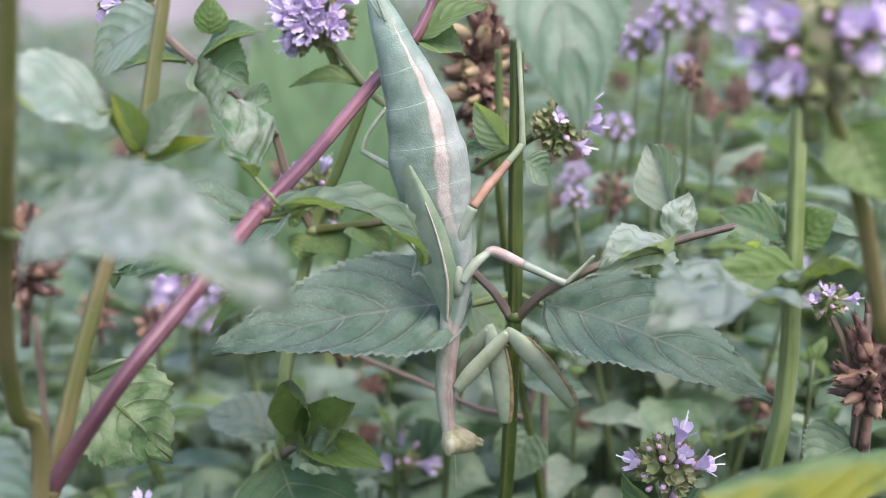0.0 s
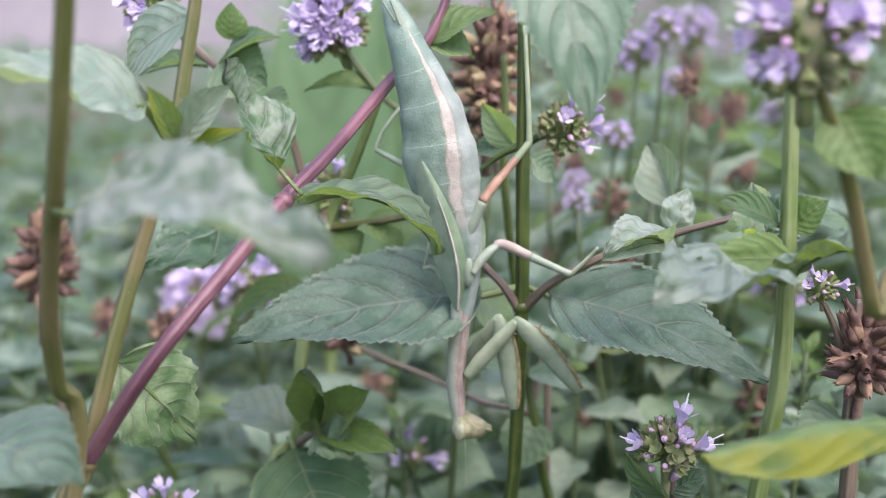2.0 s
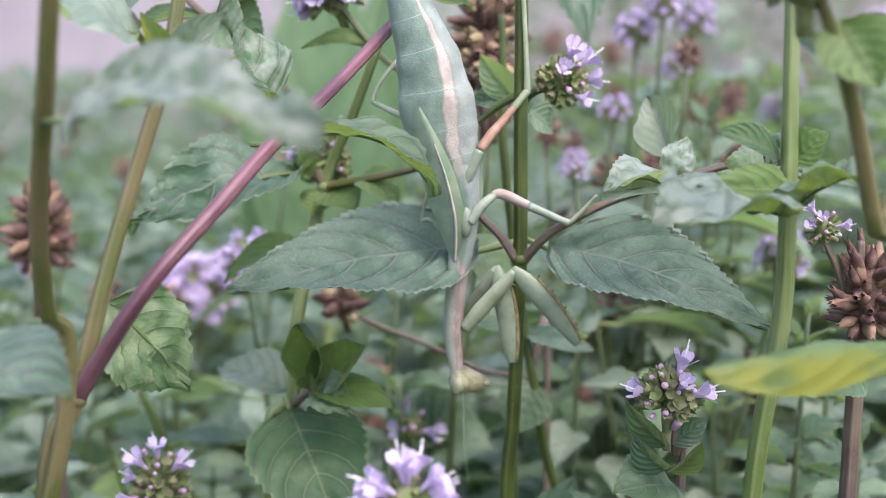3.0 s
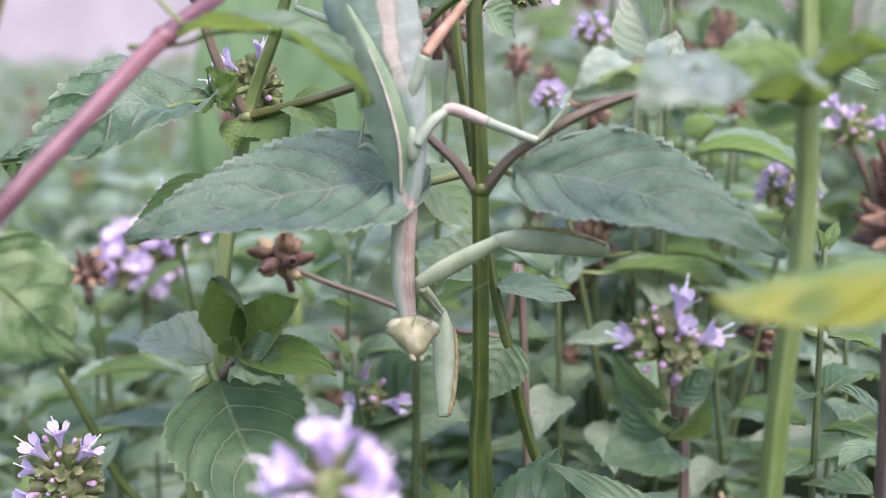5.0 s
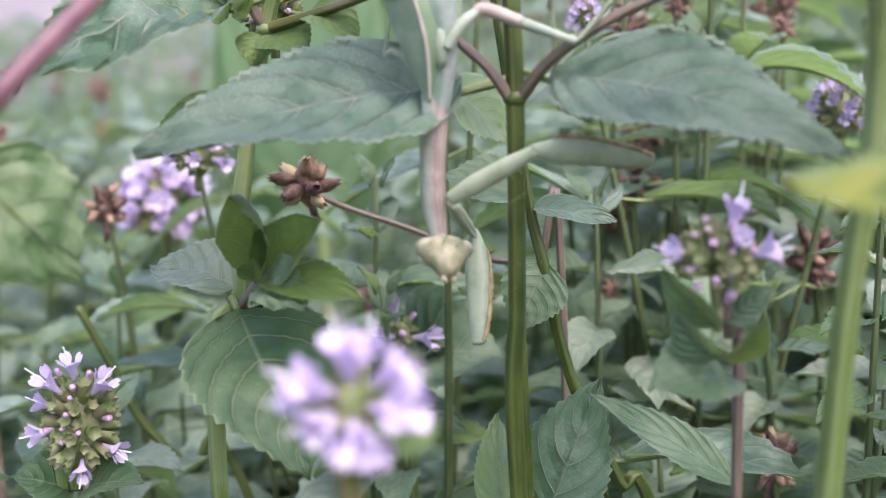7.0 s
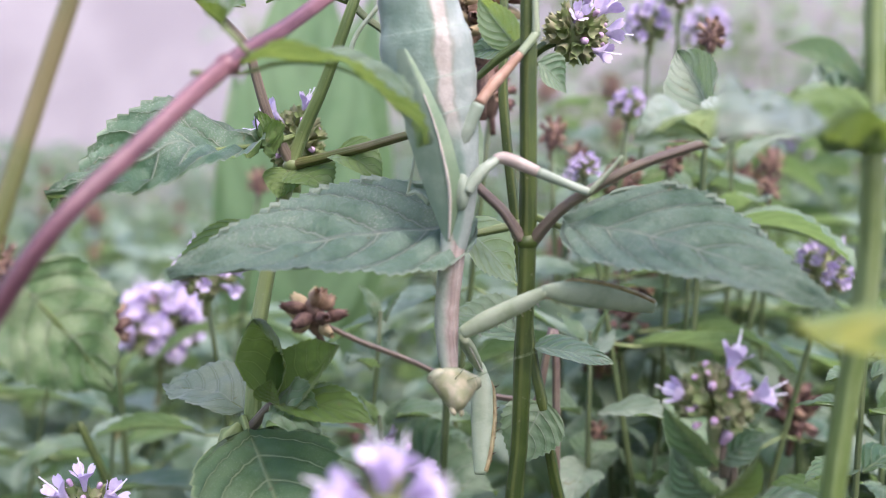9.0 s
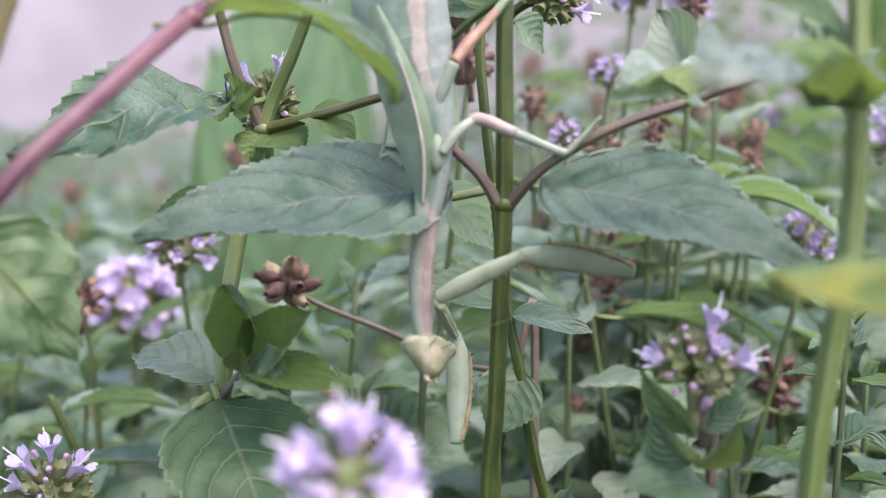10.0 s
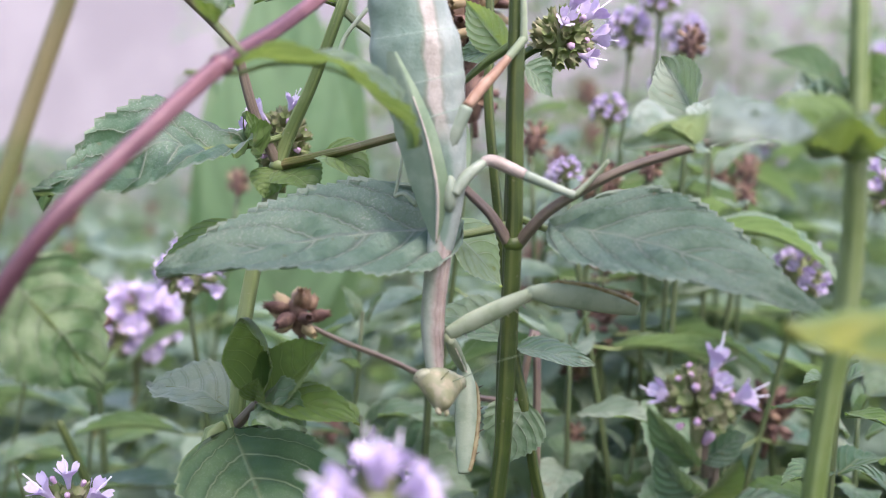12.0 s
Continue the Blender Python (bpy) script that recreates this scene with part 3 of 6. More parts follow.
# ---- the shoot on which the mantis sits ----
def main_shoot():
    low = (-0.0014, 0.0020, -0.0639)
    plant = thing("mint_plant", root_of(low, 0.01, 0.02), "tall mint shoot, square green stem, two broad toothed leaves", "plant")
    node = (0, 0, 0)
    stem(plant, [root_of(low, 0.01, 0.02), (0.004, 0.008, -0.18), low, (-0.0006, 0.0010, -0.0322), node, (-0.0004, 0.0000, 0.0256), (-0.0008, 0.0000, 0.0524), (-0.0014, 0.0030, 0.0834), (-0.0022, 0.0050, 0.1035)],
         [0.0018, 0.0017, 0.00146, 0.00142, 0.00142, 0.0014, 0.0013, 0.0012, 0.001], STEM_GREEN, nodes=[((0, 0, -0.0003), 0.0020)], ridge=0.05)
    # purple-brown side branches from the node
    stem(plant, [(-0.001, -0.0005, 0), (-0.0041, -0.0010, 0.0046), (-0.0077, 0.0000, 0.0080), (-0.0134, 0.0040, 0.0135), (-0.0187, 0.0080, 0.0207)], [0.0010, 0.00085, 0.0008, 0.0007, 0.0006], STEM_BROWN, "branch", "purple-brown side branch")
    stem(plant, [(0.001, -0.0005, 0), (0.0048, -0.0040, 0.0050), (0.0098, -0.0070, 0.0088), (0.0174, -0.0085, 0.0129), (0.0281, -0.0100, 0.0167), (0.0333, -0.0120, 0.0188), (0.0402, -0.0130, 0.0209), (0.0465, -0.0140, 0.0225), (0.0526, -0.0150, 0.0246)],
         [0.0010, 0.00085, 0.0008, 0.00075, 0.0007, 0.00065, 0.00065, 0.0006, 0.0005], STEM_BROWN, "branch", "brownish side branch")
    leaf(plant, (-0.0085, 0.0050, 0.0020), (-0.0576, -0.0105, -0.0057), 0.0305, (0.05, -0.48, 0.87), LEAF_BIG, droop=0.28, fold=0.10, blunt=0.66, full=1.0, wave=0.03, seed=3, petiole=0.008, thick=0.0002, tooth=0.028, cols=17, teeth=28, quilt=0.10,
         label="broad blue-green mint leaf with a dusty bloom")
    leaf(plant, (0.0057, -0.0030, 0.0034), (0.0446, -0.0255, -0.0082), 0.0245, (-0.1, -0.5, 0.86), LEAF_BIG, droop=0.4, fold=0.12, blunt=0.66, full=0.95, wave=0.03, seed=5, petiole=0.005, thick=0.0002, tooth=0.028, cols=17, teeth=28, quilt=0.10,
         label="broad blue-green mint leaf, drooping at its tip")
    leaf(plant, (-0.0113, 0.0090, 0.0021), (-0.0007, 0.0140, -0.0093), 0.0125, (0.6, -0.6, 0.5), LEAF_PALE, droop=0.3, seed=7)
    # curled leaves along the right-hand branch
    leaf(plant, (0.0274, -0.0170, 0.0166), (0.0122, -0.0340, 0.0165), 0.0085, (-0.1, -0.75, 0.65), LEAF_SILVER, droop=0.3, fold=0.2, wave=0.06, seed=8, crumple=0.12, cols=9, quilt=0.03, full=0.6, label="crumpled pale mint leaf")
    leaf(plant, (0.0254, -0.0200, 0.0175), (0.0125, -0.0350, 0.0178), 0.0085, (0.1, -0.35, 0.9), LEAF_SILVER, droop=0.5, fold=0.5, wave=0.10, seed=9, crumple=0.22, cols=9, quilt=0.03)
    leaf(plant, (0.0302, 0.0010, 0.0207), (0.0264, 0.0140, 0.0325), 0.0098, (-0.45, -0.85, 0.0), LEAF_SOFT, droop=-0.4, fold=0.9, wave=0.05, twist=0.4, seed=10, crumple=0.12, petiole=0.006, cols=9, quilt=0.02, full=0.65, label="curled young mint leaf standing up")
    leaf(plant, (0.0287, -0.0080, 0.0170), (0.0323, -0.0020, 0.0250), 0.0085, (0.3, -0.9, 0.2), LEAF_SILVER, droop=0.5, fold=-0.2, seed=11, crumple=0.2, blunt=0.7, cols=9, quilt=0.02)
    leaf(plant, (0.0536, 0.0130, 0.0175), (0.0720, 0.0160, 0.0138), 0.011, (0.1, -0.4, 0.9), LEAF, droop=0.5, fold=0.2, seed=15)
    # upper leaf pair hanging into view, and small leaves behind the stem
    leaf(plant, (-0.0016, 0.0060, 0.0317), (-0.0089, 0.0090, 0.0410), 0.0068, (-0.6, -0.7, 0.3), LEAF_PALE, fold=0.3, droop=0.3, seed=16)
    leaf(plant, (0.0015, 0.0060, 0.0299), (0.0068, 0.0090, 0.0247), 0.008, (0.4, -0.7, 0.5), LEAF, droop=0.5, seed=17)
    leaf(plant, (-0.0038, 0.0080, 0.0325), (-0.0103, 0.0100, 0.0306), 0.008, (-0.2, -0.6, 0.7), LEAF, droop=0.6, seed=18)
    stem(plant, [(-0.0010, 0.0010, 0.0329), (-0.0049, 0.0050, 0.0304), (-0.0087, 0.0080, 0.0271)], [0.0008, 0.0007, 0.0005], STEM_LIGHT, "branch")


# ---- the purple shoot at its side and the stems that share its root ----
def purple_shoot():
    base = (-0.0731, -0.0570, -0.0150)
    plant = thing("mint_plant", root_of(base, -0.005, 0.01), "mint shoot with a slanting purple stem and drooping leaves", "plant")
    fork = (-0.0434, -0.0360, 0.0259)
    stem(plant, [base, (-0.0610, -0.0600, 0.0031), (-0.0512, -0.0490, 0.0157), fork, (-0.0364, -0.0190, 0.0337), (-0.0273, 0.0030, 0.0454), (-0.0197, 0.0060, 0.0540), (-0.0146, 0.0100, 0.0670)],
         [0.0014, 0.00125, 0.00125, 0.0013, 0.0012, 0.0012, 0.001, 0.0008], STEM_PURPLE, nodes=[(fork, 0.0019)])
    stem(plant, [root_of(base, -0.005, 0.01), (base[0] - 0.012, base[1] + 0.006, base[2] - 0.10), (-0.0780, -0.0580, -0.0305), base, (-0.0688, -0.0530, 0.0045), (-0.0648, -0.0500, 0.0197), (-0.0596, -0.0480, 0.0372), (-0.0574, -0.0460, 0.0508), (-0.0559, -0.0450, 0.0609), (-0.0545, -0.0440, 0.0758)],
         [0.002, 0.0019, 0.0018, 0.0016, 0.0014, 0.0013, 0.0013, 0.0012, 0.0011, 0.001], STEM_OLIVE, nodes=[((-0.0601, -0.0480, 0.0359), 0.0017), (base, 0.002)])
    leaf(plant, (-0.0415, -0.0352, 0.0256), (-0.0168, -0.0270, 0.0152), 0.0145, (0.2, -0.15, 1.0), LEAF_TWO, droop=1.1, fold=0.22, tooth=0.012, full=0.6, wave=0.09, crumple=0.12, seed=21, petiole=0.006, cols=9, teeth=16, quilt=0.03, label="arching green leaf rolled down at its tip")
    leaf(plant, (-0.0437, -0.0366, 0.0318), (-0.0531, -0.0350, 0.0500), 0.0135, (0.75, -0.6, 0.1), LEAF_BLOTCHED, droop=-0.5, fold=0.6, wave=0.10, twist=0.6, quilt=0.03, seed=22, crumple=0.22, petiole=0.005, cols=9, teeth=16, label="curled pale leaf standing up from the fork")
    leaf(plant, (-0.0734, -0.0360, -0.0034), (-0.0627, -0.0260, -0.0217), 0.0210, (0.25, -0.75, 0.6), LEAF_SCARRED, droop=0.7, fold=-0.12, wave=0.04, seed=23, crumple=0.14, cols=13, teeth=13, quilt=0.085, blunt=0.65, label="hanging green leaf with brown scars")
    leaf(plant, (-0.0197, 0.0060, 0.0529), (-0.0062, 0.0080, 0.0594), 0.009, (0, -0.6, 0.8), LEAF_FRESH, droop=0.6, fold=0.3, seed=24)
    leaf(plant, (-0.0202, 0.0060, 0.0524), (-0.0104, 0.0090, 0.0498), 0.010, (0, -0.6, 0.8), LEAF_FRESH, droop=0.8, fold=0.3, seed=25)
    # two green stems from the same root
    left = thing("mint_plant", root_of(base, -0.02, 0.0), "mint shoot with one slim olive stem and pale leaves", "plant")
    stem(left, [root_of(base, -0.02, 0.0), (base[0] - 0.012, base[1] - 0.004, base[2] - 0.08), (-0.0729, -0.0610, -0.0128), (-0.0740, -0.0660, 0.0014), (-0.0715, -0.0750, 0.0171), (-0.0651, -0.0880, 0.0387), (-0.0607, -0.0960, 0.0586), (-0.0584, -0.1000, 0.0731), (-0.0548, -0.1050, 0.1062)],
         [0.002, 0.0018, 0.0014, 0.0014, 0.0014, 0.0013, 0.0013, 0.0012, 0.001], STEM_OLIVE)
    leaf(left, (-0.0616, -0.0900, 0.0319), (-0.0263, -0.1180, 0.0318), 0.0185, (0.1, -0.5, 0.85), LEAF_MOTTLED, droop=0.4, fold=0.1, wave=0.12, full=0.7, seed=27, crumple=0.25, petiole=0.006, cols=9, teeth=15, label="pale mottled leaf close to the lens")
    stem(plant, [(-0.0600, -0.0490, 0.0362), (-0.0610, -0.0510, 0.0392), (-0.0630, -0.0530, 0.0432)], [0.0007, 0.0006, 0.0006], STEM_LIGHT, "stalk")
    leaf(plant, (-0.0628, -0.0528, 0.0430), (-0.0810, -0.0740, 0.0490), 0.0150, (0.15, -0.6, 0.75), LEAF_SILVER, droop=0.4, fold=0.12, wave=0.09, seed=28, crumple=0.15, full=0.7, cols=9, teeth=14, quilt=0.02, label="pale dusty leaf, out of focus")
    leaf(plant, (-0.0566, -0.0450, 0.0570), (-0.0720, -0.0300, 0.0475), 0.0115, (0.2, -0.85, 0.45), LEAF_SILVER, droop=0.4, fold=0.1, wave=0.05, seed=33, cols=9, teeth=14)
    leaf(plant, (-0.0598, -0.0490, 0.0356), (-0.0465, -0.0540, 0.0398), 0.0045, (0, -0.7, 0.7), LEAF_YELLOW, droop=-0.3, fold=0.5, seed=29)
    leaf(plant, (-0.0589, -0.0490, 0.0369), (-0.0621, -0.0540, 0.0462), 0.0048, (0.5, -0.8, 0.2), LEAF_YELLOW, droop=0.3, fold=0.4, seed=30)
    leaf(plant, (-0.0585, -0.0490, 0.0369), (-0.0491, -0.0520, 0.0462), 0.0075, (-0.4, -0.8, 0.2), LEAF_SOFT, droop=0.3, fold=0.4, seed=31)
    leaf(left, (-0.0823, -0.0800, -0.0034), (-0.0610, -0.0950, -0.0041), 0.0175, (0, -0.45, 0.88), LEAF_BIG, droop=0.5, seed=32, label="green leaf close to the lens")


# ---- a shoot that forks behind the broad left leaf ----
def forked_shoot():
    y = (-0.0428, 0.0260, 0.0114)
    n2 = (-0.0491, 0.0170, -0.0368)
    plant = thing("mint_plant", root_of(n2, -0.005, 0.01), "forked mint shoot with curled dark leaves", "plant")
    stem(plant, [root_of(n2, -0.005, 0.01), (-0.0552, 0.0160, -0.0681), n2, (-0.0480, 0.0200, -0.0168), y, (-0.0365, 0.0230, 0.0266), (-0.0315, 0.0200, 0.0395), (-0.0294, 0.0200, 0.0456)], [0.002, 0.0017, 0.00155, 0.0015, 0.0013, 0.0011, 0.001, 0.0008], STEM_LIGHT, nodes=[(y, 0.0018), (n2, 0.0019)])
    stem(plant, [y, (-0.0470, 0.0240, 0.0204), (-0.0500, 0.0220, 0.0315), (-0.0507, 0.0200, 0.0335), (-0.0572, 0.0190, 0.0399), (-0.0656, 0.0180, 0.0472), (-0.0719, 0.0180, 0.0528), (-0.0769, 0.0180, 0.0581)], [0.0011, 0.001, 0.0009, 0.0009, 0.0009, 0.0009, 0.0009, 0.0007], STEM_BROWN, "branch")
    flower_head(plant, (-0.0786, 0.0180, 0.0580), (-0.3, -0.3, 1), 0.0068, 0.009, florets=4, buds=4, seed=114, facing=(-0.6, -0.6, -0.2))
    for k, (b, t, w, u, m) in enumerate((
            ((-0.0637, 0.0170, 0.0487), (-0.0511, 0.0140, 0.0538), 0.010, (-0.1, -0.4, 0.9), LEAF_DEEP),
            ((-0.0648, 0.0170, 0.0478), (-0.0540, 0.0140, 0.0431), 0.015, (0.2, -0.9, 0.3), LEAF),
            ((-0.0671, 0.0170, 0.0478), (-0.0813, 0.0140, 0.0454), 0.010, (-0.1, -0.3, 0.9), LEAF_DEEP),
            ((-0.0559, 0.0180, 0.0396), (-0.0498, 0.0160, 0.0397), 0.009, (0.1, -0.6, 0.8), LEAF),
            ((-0.0624, 0.0170, 0.0530), (-0.0621, 0.0170, 0.0608), 0.007, (0.3, -0.9, 0.1), LEAF_FRESH))):
        leaf(plant, b, t, w, u, m, droop=0.5, fold=0.35, wave=0.06, seed=120 + k)
    stem(plant, [y, (-0.0364, 0.0220, 0.0129), (-0.0276, 0.0160, 0.0152), (-0.0198, 0.0120, 0.0174), (-0.0115, 0.0120, 0.0194)], [0.001, 0.0009, 0.0008, 0.0007, 0.0005], STEM_OLIVE, "branch")
    flower_head(plant, (-0.0440, 0.0420, 0.0150), UP, 0.0070, 0.0125, seed=41, florets=4, buds=4, facing=(0, -1, 0.1), calyces=54, aims=((-0.9, -0.3, 0.3), (-0.8, -0.5, 0.8), (0.7, -0.4, -0.5), (0.3, -0.2, 0.9)))
    leaf(plant, (-0.0478, 0.0215, 0.0160), (-0.0805, 0.0010, 0.0055), 0.0225, (0.1, -0.6, 0.8), LEAF_BIG, droop=0.35, fold=0.2, wave=0.13, seed=42, crumple=0.2, tooth=0.04, quilt=0.085, petiole=0.006, cols=13, teeth=17, label="broad green leaf with a wavy edge")
    leaf(plant, (-0.0458, 0.0235, 0.0130), (-0.0474, 0.0160, 0.0212), 0.0075, (0.8, -0.5, 0.2), LEAF_FRESH, droop=-0.6, fold=0.7, seed=43, crumple=0.2)
    leaf(plant, (-0.0420, 0.0250, 0.0105), (-0.0348, 0.0180, 0.0063), 0.011, (0, -0.5, 0.85), LEAF_FRESH, droop=0.6, seed=44)
    leaf(plant, (-0.0430, 0.0250, 0.0105), (-0.0448, 0.0220, 0.0054), 0.009, (0, -0.5, 0.85), LEAF_FRESH, droop=0.6, seed=45)
    leaf(plant, (-0.0342, 0.0210, 0.0137), (-0.0255, 0.0160, 0.0092), 0.010, (0, -0.6, 0.8), LEAF_FRESH, droop=0.8, fold=0.3, seed=46)
    # dark curled leaves and broad leaves at the lower node
    stem(plant, [n2, (-0.0451, 0.0090, -0.0317), (-0.0427, 0.0020, -0.0287)], [0.001, 0.0008, 0.0007], STEM_BROWN, "branch")
    leaf(plant, (-0.0437, 0.0030, -0.0290), (-0.0451, -0.0040, -0.0136), 0.0092, (-0.25, -0.95, 0.05), LEAF_DARK, droop=-1.5, fold=0.1, cup=1.2, full=0.34, blunt=1.0, crumple=0.1, wave=0.03, quilt=0.02, tooth=0.02, cols=13, seed=47, label="dark glossy young leaf curled inward")
    leaf(plant, (-0.0428, 0.0030, -0.0290), (-0.0315, -0.0030, -0.0178), 0.0100, (-0.35, -0.85, 0.3), LEAF_DARK, droop=-0.5, fold=0.3, cup=0.7, full=0.38, blunt=0.95, crumple=0.12, wave=0.05, quilt=0.02, tooth=0.02, cols=13, seed=48, label="dark glossy young leaf curled inward")
    leaf(plant, (-0.0426, 0.0030, -0.0288), (-0.0251, -0.0040, -0.0311), 0.0095, (0.1, -0.6, 0.8), LEAF_DARK, droop=0.6, fold=0.25, wave=0.08, seed=49)
    leaf(plant, (-0.0430, 0.0020, -0.0291), (-0.0338, -0.0050, -0.0321), 0.0105, (0, -0.7, 0.7), LEAF, droop=0.7, fold=0.3, wave=0.1, seed=50, crumple=0.25)
    leaf(plant, (-0.0436, 0.0020, -0.0285), (-0.0425, -0.0020, -0.0238), 0.005, (0, -0.9, 0.3), LEAF_DARK, droop=0.3, fold=0.4, seed=54)
    leaf(plant, (-0.0487, 0.0130, -0.0364), (-0.0352, -0.0060, -0.0602), 0.0265, (0.15, -0.85, 0.5), LEAF_DEEP, droop=0.5, fold=0.12, wave=0.03, seed=51, petiole=0.003, cols=13, teeth=15, quilt=0.085, blunt=0.62, label="broad hanging green leaf")
    leaf(plant, (-0.0484, 0.0240, -0.0003), (-0.0634, 0.0160, -0.0090), 0.0085, (0.0, -0.4, 0.9), LEAF_FRESH, droop=0.6, fold=0.25, wave=0.04, seed=57, cols=9)
    leaf(plant, (-0.0505, 0.0220, -0.0341), (-0.0682, 0.0300, -0.0319), 0.0155, (0, -0.4, 0.9), LEAF_SOFT, droop=0.6, fold=0.15, seed=53, crumple=0.08, petiole=0.004, cols=9, teeth=14)
    # flower head above, whose stalk runs behind the purple stem
    top = thing("mint_plant", root_of(n2, 0.012, 0.03), "mint shoot with a round lilac flower head", "plant")
    stem(top, [root_of(n2, 0.012, 0.03), (n2[0] + 0.03, 0.06, -0.15), (-0.0130, 0.0500, -0.0100), (-0.0205, 0.0340, 0.0290), (-0.0309, 0.0320, 0.0407), (-0.0364, 0.0320, 0.0473), (-0.0401, 0.0320, 0.0520)], [0.0012, 0.001, 0.0007, 0.0007, 0.0008, 0.0008, 0.0008], STEM_BED)
    flower_head(top, (-0.0419, 0.0320, 0.0549), (-0.35, -0.2, 0.9), 0.0088, 0.0125, florets=34, buds=5, seed=55, facing=(-0.5, -1, 0.1), where=(-0.3, 0.97), label="round head crowded with lilac florets")
    leaf(top, (-0.0327, 0.0320, 0.0425), (-0.0482, 0.0290, 0.0418), 0.0065, (0, -0.5, 0.85), LEAF_FRESH, droop=0.6, fold=0.4, seed=56)


# ---- foreground shoots at the right ----
def right_shoots():
    node = (0.0418, -0.0440, 0.0157)
    low = (0.0393, -0.0400, -0.0350)
    plant = thing("mint_plant", root_of(low, -0.01, 0.0), "mint shoot with a thick light green stem, slightly out of focus", "plant")
    stem(plant, [root_of(low, -0.01, 0.0), (low[0] - 0.004, low[1], low[2] - 0.08), low, (0.0422, -0.0420, -0.0036), node, (0.0415, -0.0430, 0.0353), (0.0409, -0.0420, 0.0611), (0.0398, -0.0420, 0.0817)],
         [0.002, 0.0018, 0.00155, 0.0015, 0.00135, 0.0012, 0.0011, 0.001], STEM_LIGHT, nodes=[(node, 0.0017)])
    leaf(plant, (0.0404, -0.0460, 0.0161), (0.0149, -0.0740, 0.0174), 0.0185, (-0.1, -0.35, 0.93), LEAF_BLOTCHED, droop=0.3, fold=0.12, wave=0.08, crumple=0.2, tooth=0.06, seed=61, petiole=0.004, cols=9, teeth=15, label="pale green leaf pointing at the lens")
    leaf(plant, (0.0419, -0.0460, 0.0192), (0.0243, -0.0560, 0.0205), 0.0085, (0.2, -0.88, 0.45), LEAF_FRESH, droop=-0.15, fold=0.15, wave=0.05, crumple=0.08, blunt=0.55, full=1.0, tooth=0.06, seed=62, cols=9, teeth=14, petiole=0.004, label="green pointed leaf beside the stem")
    leaf(plant, (0.0422, -0.0450, 0.0164), (0.0505, -0.0580, 0.0234), 0.0165, (0.1, -0.4, 0.9), LEAF_BLOTCHED, droop=0.5, fold=0.2, crumple=0.18, seed=63, cols=9, teeth=14)
    stem(plant, [node, (0.0404, -0.0380, 0.0190), (0.0411, -0.0320, 0.0206)], [0.001, 0.0008, 0.0006], STEM_BROWN, "branch")
    leaf(plant, (0.0407, -0.0310, 0.0204), (0.0402, -0.0230, 0.0288), 0.0075, (-0.5, -0.85, 0.1), LEAF_SILVER, droop=-0.4, fold=0.6, seed=12, crumple=0.25, quilt=0.03)
    leaf(plant, (0.0417, -0.0310, 0.0200), (0.0467, -0.0270, 0.0271), 0.0105, (0.1, -0.95, 0.25), LEAF_BIG, droop=0.4, fold=0.2, cup=-0.3, seed=13, crumple=0.25, blunt=0.7, cols=9, quilt=0.05)
    leaf(plant, (0.0409, -0.0320, 0.0201), (0.0327, -0.0360, 0.0226), 0.0085, (-0.1, -0.6, 0.8), LEAF_PALE, droop=0.6, fold=0.3, seed=14, crumple=0.25, quilt=0.03)
    leaf(plant, (0.0405, -0.0420, 0.0240), (0.0291, -0.0460, 0.0285), 0.0064, (-0.2, -0.75, 0.6), LEAF_DEEP, droop=0.4, fold=0.4, wave=0.06, seed=64, petiole=0.002)
    leaf(plant, (0.0424, -0.0420, 0.0235), (0.0480, -0.0440, 0.0285), 0.0070, (0.1, -0.75, 0.6), LEAF_FRESH, droop=0.5, fold=0.3, wave=0.06, seed=65, petiole=0.002)
    # flower head near the lens
    near = thing("mint_plant", root_of((0.0479, -0.0700, 0.0075), 0.02, 0.0), "flowering mint shoot close to the lens", "plant")
    stem(near, [root_of((0.0479, -0.0700, 0.0075), 0.02, 0.0), (0.0557, -0.0660, -0.0106), (0.0476, -0.0700, 0.0156), (0.0414, -0.0760, 0.0336), (0.0365, -0.0790, 0.0448), (0.0322, -0.0800, 0.0531)], [0.0018, 0.0016, 0.0013, 0.0012, 0.001, 0.0009], STEM_OLIVE)
    flower_head(near, (0.0326, -0.0800, 0.0532), (-0.1, -0.2, 1), 0.0092, 0.014, florets=18, buds=16, seed=66, calyces=34, where=(0.1, 0.97), grow=1.0, aims=((-1, -0.2, 0.1), (-0.95, -0.4, 0.45), (-0.8, -0.1, 0.75), (-0.9, -0.6, -0.25), (-0.55, -0.7, 0.3), (-0.5, -0.8, -0.2), (0.2, -0.9, 0.35), (0.6, -0.6, 0.4), (0.9, -0.2, 0.3), (0.3, 0.4, 0.8), (0.8, 0.4, 0.4), (0.5, -0.8, 0.0)), label="lilac flower head close to the lens")
    leaf(near, (0.0385, -0.0780, 0.0450), (0.0425, -0.0830, 0.0360), 0.011, (-0.3, -0.8, 0.4), LEAF_FRESH, droop=0.3, fold=0.3, seed=67)
    leaf(near, (0.0400, -0.0760, 0.0373), (0.0346, -0.0700, 0.0442), 0.010, (0.4, -0.7, 0.5), LEAF_DARK, droop=0.3, fold=0.3, seed=68)
